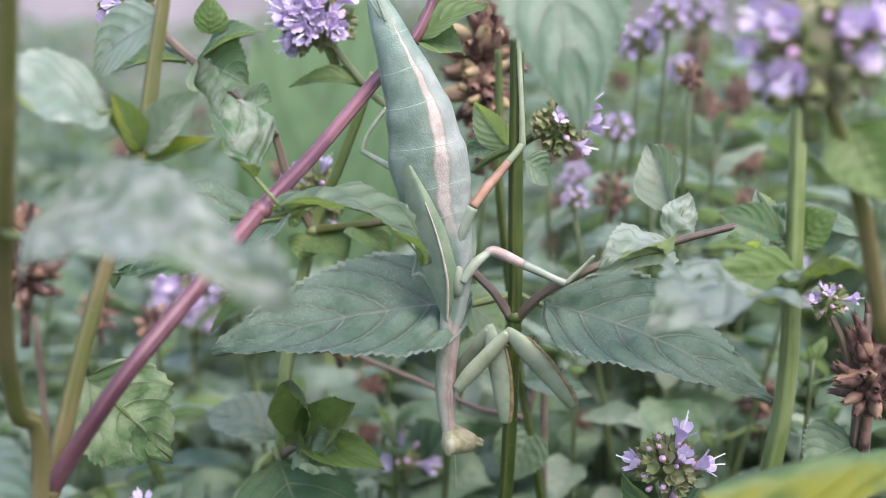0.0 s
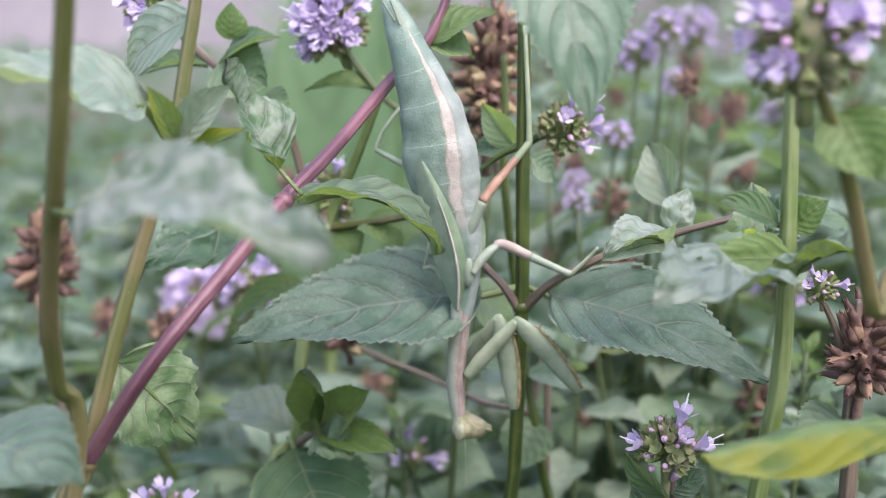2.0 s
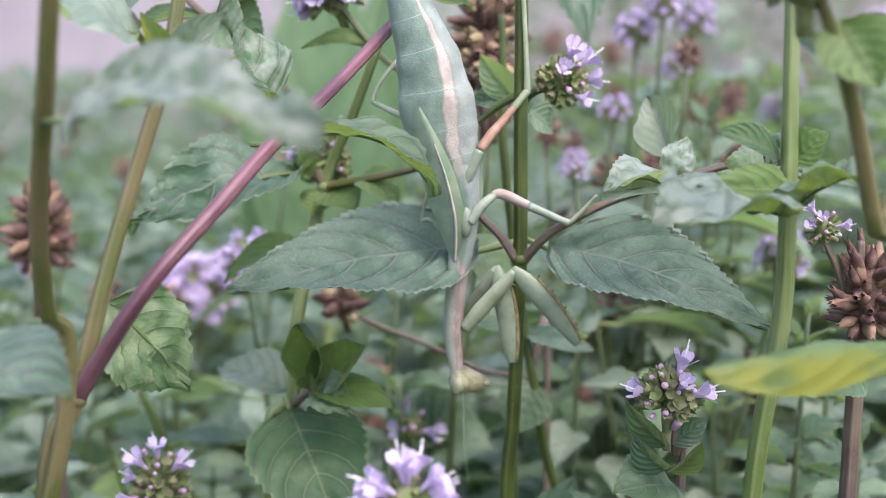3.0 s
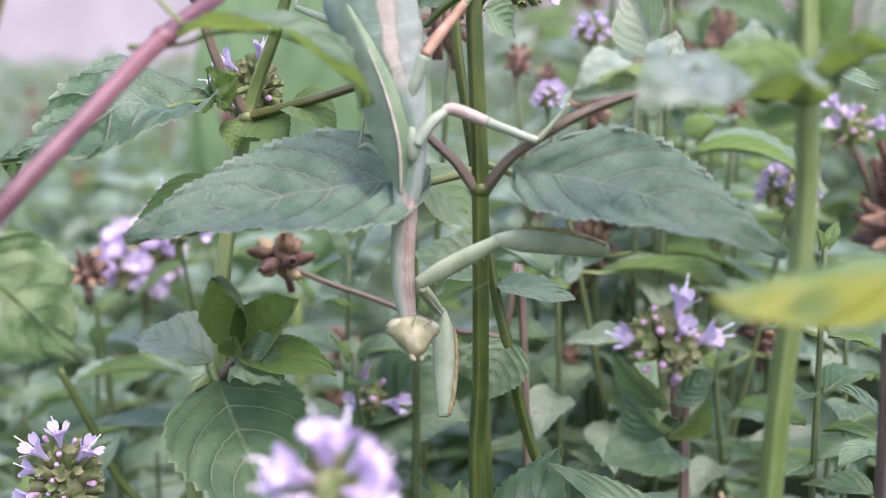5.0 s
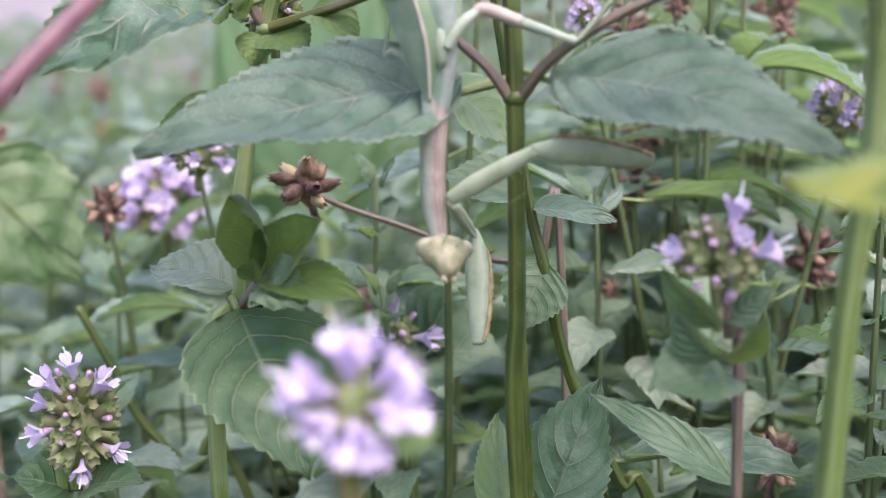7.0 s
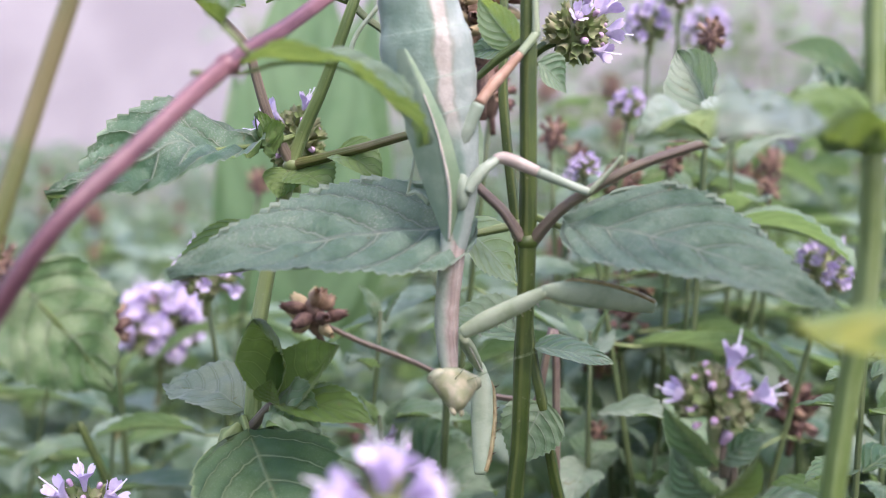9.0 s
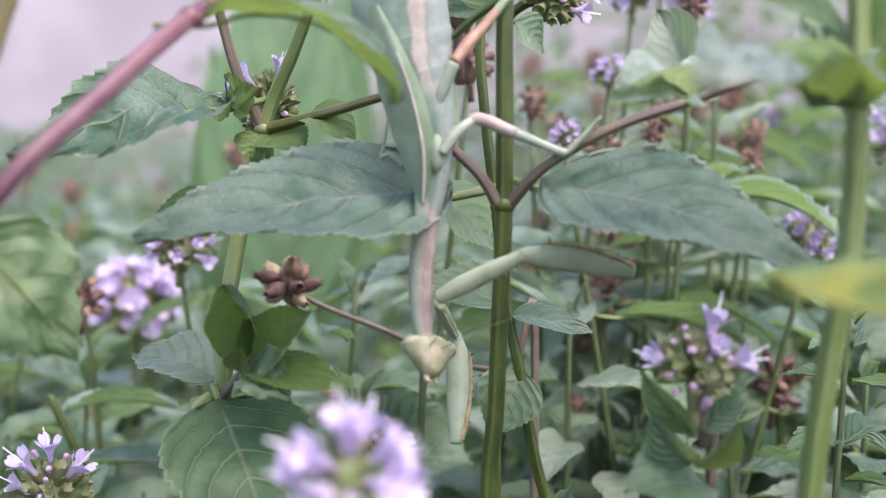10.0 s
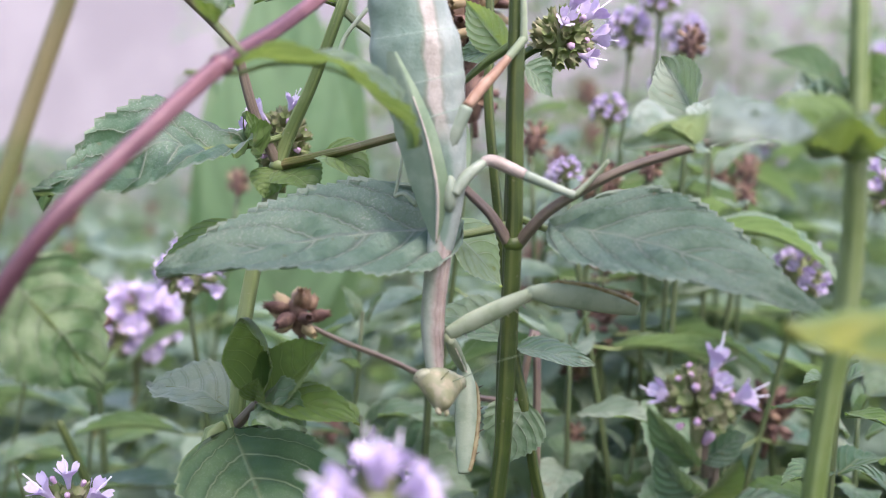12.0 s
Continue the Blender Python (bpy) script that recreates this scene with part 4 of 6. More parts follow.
    leaf(near, (0.0530, -0.0700, -0.0012), (0.0205, -0.0860, -0.0014), 0.0092, (0.0, -0.45, 0.9), LEAF_YELLOW, droop=0.3, fold=-0.3, cup=-0.75, twist=0.25, full=0.36, blunt=0.95, wave=0.06, seed=69, crumple=0.1, cols=11, teeth=15, thick=0.0002, label="yellowing leaf close to the lens")
    # the leaf that hangs from above
    hang = thing("mint_plant", root_of((0.0011, -0.0550, -0.0149), 0.10, -0.02), "tall mint shoot whose broad leaf hangs into view", "plant")
    stem(hang, [root_of((0.0011, -0.0550, -0.0149), 0.10, -0.02), (0.115, -0.06, -0.1), (0.112, -0.058, 0.04), (0.0142, -0.0520, 0.0930), (0.0014, -0.0500, 0.0809), (-0.0002, -0.0520, 0.0752)], [0.002, 0.0018, 0.0016, 0.0014, 0.0012, 0.001], STEM_GREEN)
    leaf(hang, (-0.0002, -0.0540, 0.0720), (0.0057, -0.0660, 0.0419), 0.0225, (0.25, -0.9, 0.4), LEAF_HANG, droop=0.25, fold=0.2, wave=0.02, blunt=0.6, full=1.05, seed=70, tooth=0.055, cols=13, teeth=20, quilt=0.012, petiole=0.006, label="broad blue-green leaf hanging from above")
    # dried head at the right
    dry = thing("mint_plant", root_of((0.0598, -0.0260, -0.0168), 0.0, 0.01), "withered mint shoot with a brown seed head", "plant")
    stem(dry, [root_of((0.0598, -0.0260, -0.0168), 0.0, 0.01), (0.0612, -0.0240, -0.0383), (0.0598, -0.0260, -0.0168), (0.0596, -0.0280, -0.0017), (0.0594, -0.0280, 0.0084)], [0.0017, 0.0015, 0.0012, 0.001, 0.0006], STEM_BROWN)
    seed_head(dry, (0.0611, -0.0280, -0.0024), (0.05, 0, 1), 0.0078, 0.0165, seed=71, n=64, fat=0.14, label="brown withered seed head")
    leaf(dry, (0.0599, -0.0260, -0.0158), (0.0493, -0.0320, -0.0190), 0.014, (0, -0.5, 0.85), LEAF, droop=0.5, seed=72)
    stem(dry, [(0.0600, -0.0262, -0.0100), (0.0560, -0.0275, 0.0020), (0.0528, -0.0285, 0.0080)], [0.0007, 0.0006, 0.0005], STEM_BROWN, "branch")
    flower_head(dry, (0.0525, -0.0285, 0.0102), (-0.1, -0.1, 1), 0.0036, seed=73, florets=4, buds=5, facing=(0, -1, 0), calyces=24, grow=0.6)


# ---- flowering shoots low in the picture ----
def low_flowers():
    f4 = thing("mint_plant", root_of((0.0287, -0.0200, -0.0389), 0.0, 0.01), "small flowering mint shoot with an open lilac head", "plant")
    stem(f4, [root_of((0.0287, -0.0200, -0.0389), 0.0, 0.01), (0.0310, -0.0180, -0.0564), (0.0293, -0.0200, -0.0343), (0.0279, -0.0220, -0.0246), (0.0267, -0.0220, -0.0181)], [0.0013, 0.0008, 0.0007, 0.0006, 0.0005], STEM_BROWN)
    flower_head(f4, (0.0273, -0.0222, -0.0246), (0.0, -0.1, 1), 0.0064, 0.0112, florets=4, buds=15, grow=1.0, calyces=50, cup=1.3, low=0.02, aims=((-0.95, -0.25, 0.42), (0.3, -0.1, 0.85), (0.36, -0.75, 0.7), (0.93, -0.3, 0.4)), seed=81, facing=(0, -1, 0.3), where=(-0.1, 0.95), label="open head of lilac florets and pink buds")
    part("bud", BUD_MESH, f4, turned((0.0283, -0.0226, -0.0285), (0.35, -0.5, 0.8)), "pale pink bud below the head")
    for k, (b, t, w, up, m) in enumerate((
            ((0.0275, -0.0220, -0.0322), (0.0187, -0.0260, -0.0218), 0.0060, (-0.6, -0.75, 0.1), LEAF_DEEP),
            ((0.0279, -0.0220, -0.0373), (0.0332, -0.0265, -0.0298), 0.0064, (0.5, -0.75, 0.3), LEAF_DARK),
            ((0.0275, -0.0210, -0.0372), (0.0203, -0.0250, -0.0288), 0.0072, (-0.6, -0.75, 0.2), LEAF_BIG),
            ((0.0284, -0.0210, -0.0318), (0.0353, -0.0200, -0.0274), 0.0056, (0.2, -0.75, 0.6), LEAF_BIG),
            ((0.0295, -0.0200, -0.0404), (0.0168, -0.0260, -0.0401), 0.0140, (0.0, -0.5, 0.85), LEAF))):
        leaf(f4, b, t, w, up, m, droop=0.5, fold=0.35, wave=0.06, seed=82 + k)
    near = thing("mint_plant", root_of((-0.0210, -0.0700, -0.0375), 0.0, 0.0), "flowering mint shoot close to the lens", "plant")
    stem(near, [root_of((-0.0210, -0.0700, -0.0375)), (-0.0206, -0.0715, -0.0450), (-0.0198, -0.0725, -0.0323), (-0.0194, -0.0735, -0.0244)], [0.0018, 0.0015, 0.0011, 0.0008], STEM_OLIVE)
    flower_head(near, (-0.0194, -0.0735, -0.0247), (0, -0.2, 1), 0.0050, 0.0052, florets=14, buds=2, seed=91, grow=0.95, calyces=16, cup=0.8, aims=((-1, -0.3, 0.25), (-0.85, -0.2, 0.5), (-0.6, -0.6, 0.55), (-0.15, -0.2, 1), (0.1, -0.3, 1), (0.3, 0.3, 0.9), (0.7, -0.3, 0.65), (0.9, -0.2, 0.4), (0.95, -0.5, 0.0), (0.7, -0.8, 0.1), (-0.75, -0.7, -0.1), (-0.5, -0.85, -0.25), (0.35, -0.8, -0.5), (0.05, -1, -0.3)), label="lilac flower head close to the lens")
    leaf(near, (-0.0198, -0.0720, -0.0300), (-0.0115, -0.0650, -0.0300), 0.010, (0.1, -0.5, 0.85), LEAF_FRESH, droop=0.5, fold=0.3, seed=92)
    bl = thing("mint_plant", root_of((-0.0783, 0.0080, -0.0640)), "flowering mint shoot with a long green and lilac head", "plant")
    stem(bl, [root_of((-0.0783, 0.0080, -0.0640)), (-0.0812, 0.0080, -0.0820), (-0.0785, 0.0080, -0.0661), (-0.0759, 0.0080, -0.0547)], [0.0016, 0.0013, 0.001, 0.0006], STEM_LIGHT)
    flower_head(bl, (-0.0765, 0.0080, -0.0552), UP, 0.0078, 0.0175, florets=7, buds=14, seed=93, facing=(0, -1, 0.5), calyces=70, grow=1.0, aims=((-0.9, -0.4, 0.5), (-0.6, -0.5, 0.85), (0.75, -0.4, 0.8), (0.9, -0.4, -0.25), (-0.85, -0.5, 0.05), (0.0, -0.3, 1.0), (0.2, -0.9, -0.45)), label="long head with green calyces and few lilac florets")
    leaf(bl, (-0.0781, 0.0080, -0.0666), (-0.0647, 0.0020, -0.0629), 0.012, (0.1, -0.5, 0.85), LEAF_DEEP, droop=0.5, fold=0.3, seed=94)
    leaf(bl, (-0.0791, 0.0080, -0.0666), (-0.0884, 0.0040, -0.0620), 0.012, (-0.1, -0.5, 0.85), LEAF_DEEP, droop=0.5, fold=0.3, seed=95)
    small = thing("mint_plant", root_of((-0.0245, 0.0700, -0.0758)), "young mint shoot with a few small lilac florets", "plant")
    stem(small, [root_of((-0.0245, 0.0700, -0.0758)), (-0.0236, 0.0700, -0.0786), (-0.0244, 0.0700, -0.0599)], [0.0014, 0.0012, 0.0008], STEM_LIGHT)
    flower_head(small, (-0.0244, 0.0700, -0.0584), (-0.1, -0.2, 1), 0.0052, 0.009, florets=3, buds=3, seed=96, facing=(0, -1, 0.2), calyces=22, grow=1.25, aims=((-0.25, -0.3, 1), (-0.6, -0.8, 0.2), (0.8, -0.6, 0.15)))
    leaf(small, (-0.0232, 0.0710, -0.0603), (-0.0071, 0.0760, -0.0517), 0.022, (-0.2, -0.7, 0.6), LEAF_BIG, droop=0.3, wave=0.08, seed=97, cols=9)
    leaf(small, (-0.0229, 0.0690, -0.0629), (-0.0015, 0.0630, -0.0611), 0.022, (0.0, -0.55, 0.8), LEAF, droop=0.7, fold=0.2, wave=0.09, seed=98, cols=9)
    leaf(small, (-0.0245, 0.0690, -0.0629), (-0.0308, 0.0680, -0.0526), 0.012, (0.3, -0.7, 0.5), LEAF, droop=0.4, seed=99)
    left = thing("mint_plant", root_of((-0.1159, 0.2000, -0.1283)), "mint shoot with a crowded lilac flower head", "plant")
    stem(left, [root_of((-0.1159, 0.2000, -0.1283)), (-0.1273, 0.2000, -0.1058), (-0.1124, 0.2000, -0.0769), (-0.1095, 0.2000, -0.0541)], [0.0018, 0.0014, 0.0011, 0.0009], STEM_OLIVE)
    flower_head(left, (-0.1093, 0.2000, -0.0475), (0.1, -0.1, 1), 0.0150, 0.0195, florets=34, buds=4, seed=101, facing=(0, -1, 0.3), grow=1.45, label="crowded lilac flower head")
    leaf(left, (-0.1124, 0.2000, -0.0769), (-0.1359, 0.2000, -0.0956), 0.026, (0, -0.5, 0.85), LEAF, droop=0.5, seed=102)
    leaner = thing("mint_plant", root_of((-0.0521, 0.0900, -0.1028), 0.05), "leafless dark green mint stem leaning between the shoots", "plant")
    stem(leaner, [root_of((-0.0521, 0.0800, -0.1028), 0.05), (-0.0620, 0.0800, -0.1040), (-0.0766, 0.0790, -0.0910), (-0.0869, 0.0780, -0.0787), (-0.0916, 0.0780, -0.0677), (-0.0996, 0.0780, -0.0501)], [0.0014, 0.0012, 0.0011, 0.0010, 0.0010, 0.0008], STEM_GREEN)
    # brown seed head with its twig, and a slanting stem behind the main one
    brown = thing("mint_plant", root_of((-0.0453, 0.0550, -0.0748)), "withered mint shoot with a small brown seed head", "plant")
    stem(brown, [root_of((0.0104, 0.0550, -0.0640)), (0.0099, 0.0500, -0.0454), (0.0049, 0.0500, -0.0385), (-0.0065, 0.0510, -0.0363), (-0.0202, 0.0520, -0.0303), (-0.0328, 0.0540, -0.0259), (-0.0408, 0.0550, -0.0223)], [0.0012, 0.0008, 0.0007, 0.0006, 0.0006, 0.0006, 0.0005], STEM_BROWN)
    seed_head(brown, (-0.0417, 0.0550, -0.0213), (-0.2, -0.3, 1), 0.0068, 0.009, seed=103, n=15, straw=True, fat=0.25, label="open brown seed head with straw-coloured tips")
    rust = thing("mint_plant", root_of((-0.1180, 0.0720, -0.0700)), "withered mint shoot with a tall rusty brown head", "plant")
    stem(rust, [root_of((-0.1180, 0.0720, -0.0700)), (-0.1190, 0.0710, -0.0900), (-0.1207, 0.0700, -0.0200)], [0.0014, 0.0011, 0.0008], STEM_BROWN)
    seed_head(rust, (-0.1225, 0.0700, -0.0065), (0.05, 0, 1), 0.0095, 0.026, seed=115, n=70, fat=0.16, label="rusty brown withered seed head")
    slant = thing("mint_plant", root_of((0.0355, 0.0340, -0.1053), 0.04), "mint shoot with a slanting dark green stem", "plant")
    stem(slant, [root_of((0.0355, 0.0340, -0.1053), 0.04), (0.0296, 0.0330, -0.1022), (0.0184, 0.0300, -0.0765), (0.0095, 0.0300, -0.0545), (0.0052, 0.0300, -0.0335), (0.0027, 0.0320, -0.0209), (-0.0028, 0.0340, 0.0208), (-0.0030, 0.0360, 0.0367), (-0.0035, 0.0380, 0.0501)], [0.0016, 0.0013, 0.0012, 0.0011, 0.0011, 0.001, 0.001, 0.0009, 0.0008], STEM_GREEN)
    leaf(slant, (0.0034, 0.0310, -0.0231), (0.0188, 0.0300, -0.0262), 0.0095, (0, -0.4, 0.9), LEAF_BIG, droop=0.3, seed=104, cols=9, teeth=15)
    leaf(slant, (0.0057, 0.0300, -0.0335), (-0.0005, 0.0260, -0.0452), 0.013, (0.1, -0.8, 0.5), LEAF, droop=0.4, seed=105)
    leaf(slant, (0.0024, 0.0320, -0.0214), (-0.0133, 0.0360, -0.0167), 0.014, (0, -0.5, 0.85), LEAF, droop=0.4, seed=106)
    seed_head(slant, (-0.0070, 0.0500, 0.0446), (0, 0, 1), 0.0095, 0.028, seed=107, n=64, straw=True, fat=0.17, label="tall brown seed head")
    seed_head(slant, (-0.0034, 0.0500, 0.0555), (0, 0, 1), 0.0065, 0.010, seed=108, n=20, straw=True, label="tall brown seed head")
    stand = thing("mint_plant", root_of((-0.0015, 0.0500, -0.0998)), "young mint shoot with pale toothed leaves", "plant")
    stem(stand, [root_of((-0.0015, 0.0500, -0.0998)), (-0.0002, 0.0500, -0.0972), (0.0025, 0.0500, -0.0870)], [0.0014, 0.0013, 0.001], STEM_LIGHT)
    leaf(stand, (0.0037, 0.0220, -0.0816), (0.0151, 0.0240, -0.0536), 0.0185, (-0.4, -0.85, 0.35), LEAF_HANG, droop=0.15, fold=0.12, seed=109, cols=9, teeth=17, label="pale toothed leaf standing upright")
    leaf(stand, (-0.0037, 0.0230, -0.0819), (-0.0043, 0.0240, -0.0603), 0.0120, (-0.6, -0.75, 0.2), LEAF_PALE, droop=0.15, fold=0.15, seed=110, cols=9, teeth=15)
    leaf(stand, (0.0380, 0.0140, -0.0714), (0.0109, 0.0100, -0.0519), 0.0078, (-0.3, -0.6, 0.75), LEAF, droop=0.2, fold=0.25, seed=111, cols=9, teeth=15)
    # half-faded head beside the stem
    faded = thing("mint_plant", root_of((0.0118, 0.0160, -0.0087)), "mint shoot with a half-faded flower head", "plant")
    stem(faded, [root_of((0.0080, 0.0300, -0.0093)), (0.0006, 0.0210, -0.0600), (0.0006, 0.0220, -0.0150), (0.0005, 0.0210, 0.0010), (0.0004, 0.0200, 0.0124), (0.0003, 0.0180, 0.0285), (0.0033, 0.0160, 0.0333), (0.0083, 0.0150, 0.0341)], [0.0012, 0.0010, 0.0009, 0.0009, 0.0008, 0.0008, 0.0008, 0.0007], STEM_GREEN)
    flower_head(faded, (0.0083, 0.0150, 0.0347), (0.45, -0.1, 0.9), 0.0064, 0.0095, florets=6, buds=5, seed=112, facing=(0.9, -0.4, 0.1), calyces=60, label="half-faded head of green calyces with few florets")


# ---- young shoots between the others ----
def sprig(tip, size, seed, materials, label="young mint shoot with small toothed leaves"):
    """A thin shoot from the ground to its tip with crosswise pairs of leaves, smaller towards the top."""
    rng = random.Random(seed)
    tip = Vector(tip)
    foot = Vector((tip.x + rng.uniform(-0.012, 0.012), tip.y + rng.uniform(0.0, 0.012), G))
    plant = thing("mint_plant", foot, label, "plant", "young shoots between the flowering ones")
    bend = [foot, foot.lerp(tip, 0.55) + Vector((rng.uniform(-0.008, 0.008), rng.uniform(-0.004, 0.004), 0)), tip]
    stem(plant, bend, [0.0009, 0.0008, 0.0005], STEM_BED, sides=8)
    line, _ = spline(bend, [0] * 3, 20)
    turn = rng.uniform(0, 3)
    for i in range(7):
        p = line[max(2, 40 - int(1 + i * size * 105))]
        long_ = size * (0.45, 0.8, 1.05, 1.2, 1.25, 1.4, 1.4)[i] * rng.uniform(0.85, 1.15)
        for side in (0, 1):
            a = turn + i * math.pi / 2 + side * math.pi + rng.uniform(-0.3, 0.3)
            rise = (0.9, 0.45, 0.1, -0.15, -0.1, 0.0, 0.0)[i] + rng.uniform(-0.2, 0.2)
            d = Vector((math.cos(a) * math.cos(rise), math.sin(a) * math.cos(rise), math.sin(rise)))
            leaf(plant, p + d * 0.002, p + d * (0.002 + long_), long_ * rng.uniform(0.42, 0.55), (rng.uniform(-0.2, 0.2), -0.25, 1), rng.choice(materials),
                 droop=rng.uniform(0.3, 0.7), fold=rng.uniform(0.1, 0.4), wave=0.07, seed=seed * 10 + i * 2 + side, crumple=0.1, cols=7, teeth=10)


def young_shoots():
    cool, warm = (LEAF_BIG, LEAF, LEAF_SOFT), (LEAF_FRESH, LEAF, LEAF_DEEP)
    for k, (tip, size, kinds) in enumerate((
            ((0.0757, 0.0500, -0.0640), 0.013, cool), ((0.0819, 0.0600, -0.0389), 0.017, cool), ((0.0690, 0.0350, -0.0160), 0.012, warm), ((0.0377, 0.0900, -0.0560), 0.020, cool),
            ((-0.0281, 0.0620, -0.0440), 0.015, warm), ((-0.0287, 0.0720, -0.0220), 0.020, cool), ((0.0190, 0.0720, -0.0260), 0.018, cool), ((-0.1024, 0.1200, -0.0443), 0.020, warm),
            ((-0.0870, 0.0520, -0.0620), 0.016, cool), ((0.0784, 0.0220, -0.0423), 0.013, cool), ((0.0560, 0.0760, -0.0480), 0.018, cool),
            ((0.0480, 0.1050, 0.0060), 0.020, cool), ((0.0620, 0.1250, 0.0250), 0.022, cool), ((0.0300, 0.0560, -0.0800), 0.015, warm))):
        sprig(tip, size, 800 + k, kinds)
    for k, (top, radius, n) in enumerate((((0.0305, 0.1100, -0.0298), 0.0075, 30), ((0.0279, 0.1200, -0.0408), 0.0058, 24), ((0.0527, 0.0500, -0.0815), 0.0060, 22), ((0.0741, 0.1000, -0.0507), 0.0075, 30), ((-0.1010, 0.1100, -0.0330), 0.0060, 22))):
        plant = thing("mint_plant", (top[0] + 0.006, top[1] + 0.004, G), "withered mint shoot with a dark brown head", "plant", "young shoots between the flowering ones")
        stem(plant, [(top[0] + 0.006, top[1] + 0.004, G), (top[0] + 0.004, top[1] + 0.002, top[2] - 0.06), top], [0.0013, 0.0011, 0.0007], STEM_BED, sides=8)
        seed_head(plant, top, (0.1, -0.1, 1), radius, radius * 1.7, seed=840 + k, n=n, fat=0.18, straw=k == 2)


# ---- the mantis ----
MANTIS_EDGE = skin_material("mantis_edge", (0.24, 0.32, 0.25), (0.32, 0.38, 0.31), 220.0, 0.45)
def thorax_skin():
    """Grey-green on one side and pinkish on the other, with a soft border between."""
    k = Nodes("mantis_thorax")
    uv = k.n.new("ShaderNodeUVMap")
    sep = k.n.new("ShaderNodeSeparateXYZ")
    k.l.new(uv.outputs[0], sep.inputs[0])
    fine = k.noise(1800.0, 4.0)
    broad = k.step(k.math("ADD", k.noise(260.0), k.math("MULTIPLY_ADD", fine, 0.5, -0.25)), 0.3, 0.7)
    turn = k.math("ADD", sep.outputs[1], k.math("MULTIPLY_ADD", k.noise(500.0), 0.16, -0.08))
    green = k.mix(broad, (0.245, 0.3, 0.235), (0.34, 0.375, 0.31))
    pink = k.mix(broad, (0.28, 0.215, 0.195), (0.39, 0.32, 0.29))
    colour = k.mix(k.step(turn, 0.42, 0.68), green, pink)
    seam = k.step(k.math("ABSOLUTE", k.math("SUBTRACT", turn, 0.66)), 0.0, 0.05, 0.45, 0.0)
    colour = k.mix(seam, colour, (0.16, 0.12, 0.1))
    k.bump(fine, 0.3, 0.0003)
    return k.finish(colour, 0.42, 0.4, 0.1, (0.4, 0.38, 0.3))


MANTIS_THORAX = thorax_skin()
MANTIS_GREEN = skin_material("mantis_green", (0.135, 0.195, 0.145), (0.2, 0.26, 0.2), 220.0, 0.42, 0.12, (0.3, 0.42, 0.2))
MANTIS_JOINT = skin_material("mantis_joint", (0.19, 0.235, 0.175), (0.26, 0.3, 0.235), 220.0, 0.5)
MANTIS_PAD = skin_material("mantis_wing_green", (0.14, 0.205, 0.125), (0.2, 0.265, 0.17), 220.0, 0.45, 0.1, (0.25, 0.38, 0.15))
MANTIS_CREAM = skin_material("mantis_cream", (0.38, 0.35, 0.30), (0.52, 0.46, 0.40), 420.0, 0.45)
MANTIS_PINK = skin_material("mantis_pinkish", (0.29, 0.235, 0.205), (0.37, 0.31, 0.275), 260.0, 0.45)
MANTIS_OCHRE = skin_material("mantis_ochre", (0.26, 0.145, 0.095), (0.33, 0.21, 0.15), 260.0, 0.45)
MANTIS_LEG = skin_material("mantis_leg_green", (0.26, 0.315, 0.2), (0.34, 0.385, 0.27), 260.0, 0.42, 0.1, (0.35, 0.42, 0.15))
MANTIS_THIGH = skin_material("mantis_thigh", (0.215, 0.275, 0.185), (0.29, 0.34, 0.24), 260.0, 0.42, 0.1, (0.3, 0.4, 0.15))
MANTIS_SHIN = skin_material("mantis_shin", (0.2, 0.15, 0.07), (0.28, 0.24, 0.12), 600.0, 0.45)
MANTIS_FACE = skin_material("mantis_face", (0.16, 0.165, 0.085), (0.27, 0.245, 0.165), 500.0, 0.4)
MANTIS_DARK = skin_material("mantis_spine_dark", (0.05, 0.03, 0.02), (0.12, 0.07, 0.03), 500.0, 0.4)
MANTIS_EYE = skin_material("mantis_eye", (0.21, 0.225, 0.14), (0.3, 0.3, 0.21), 400.0, 0.22)


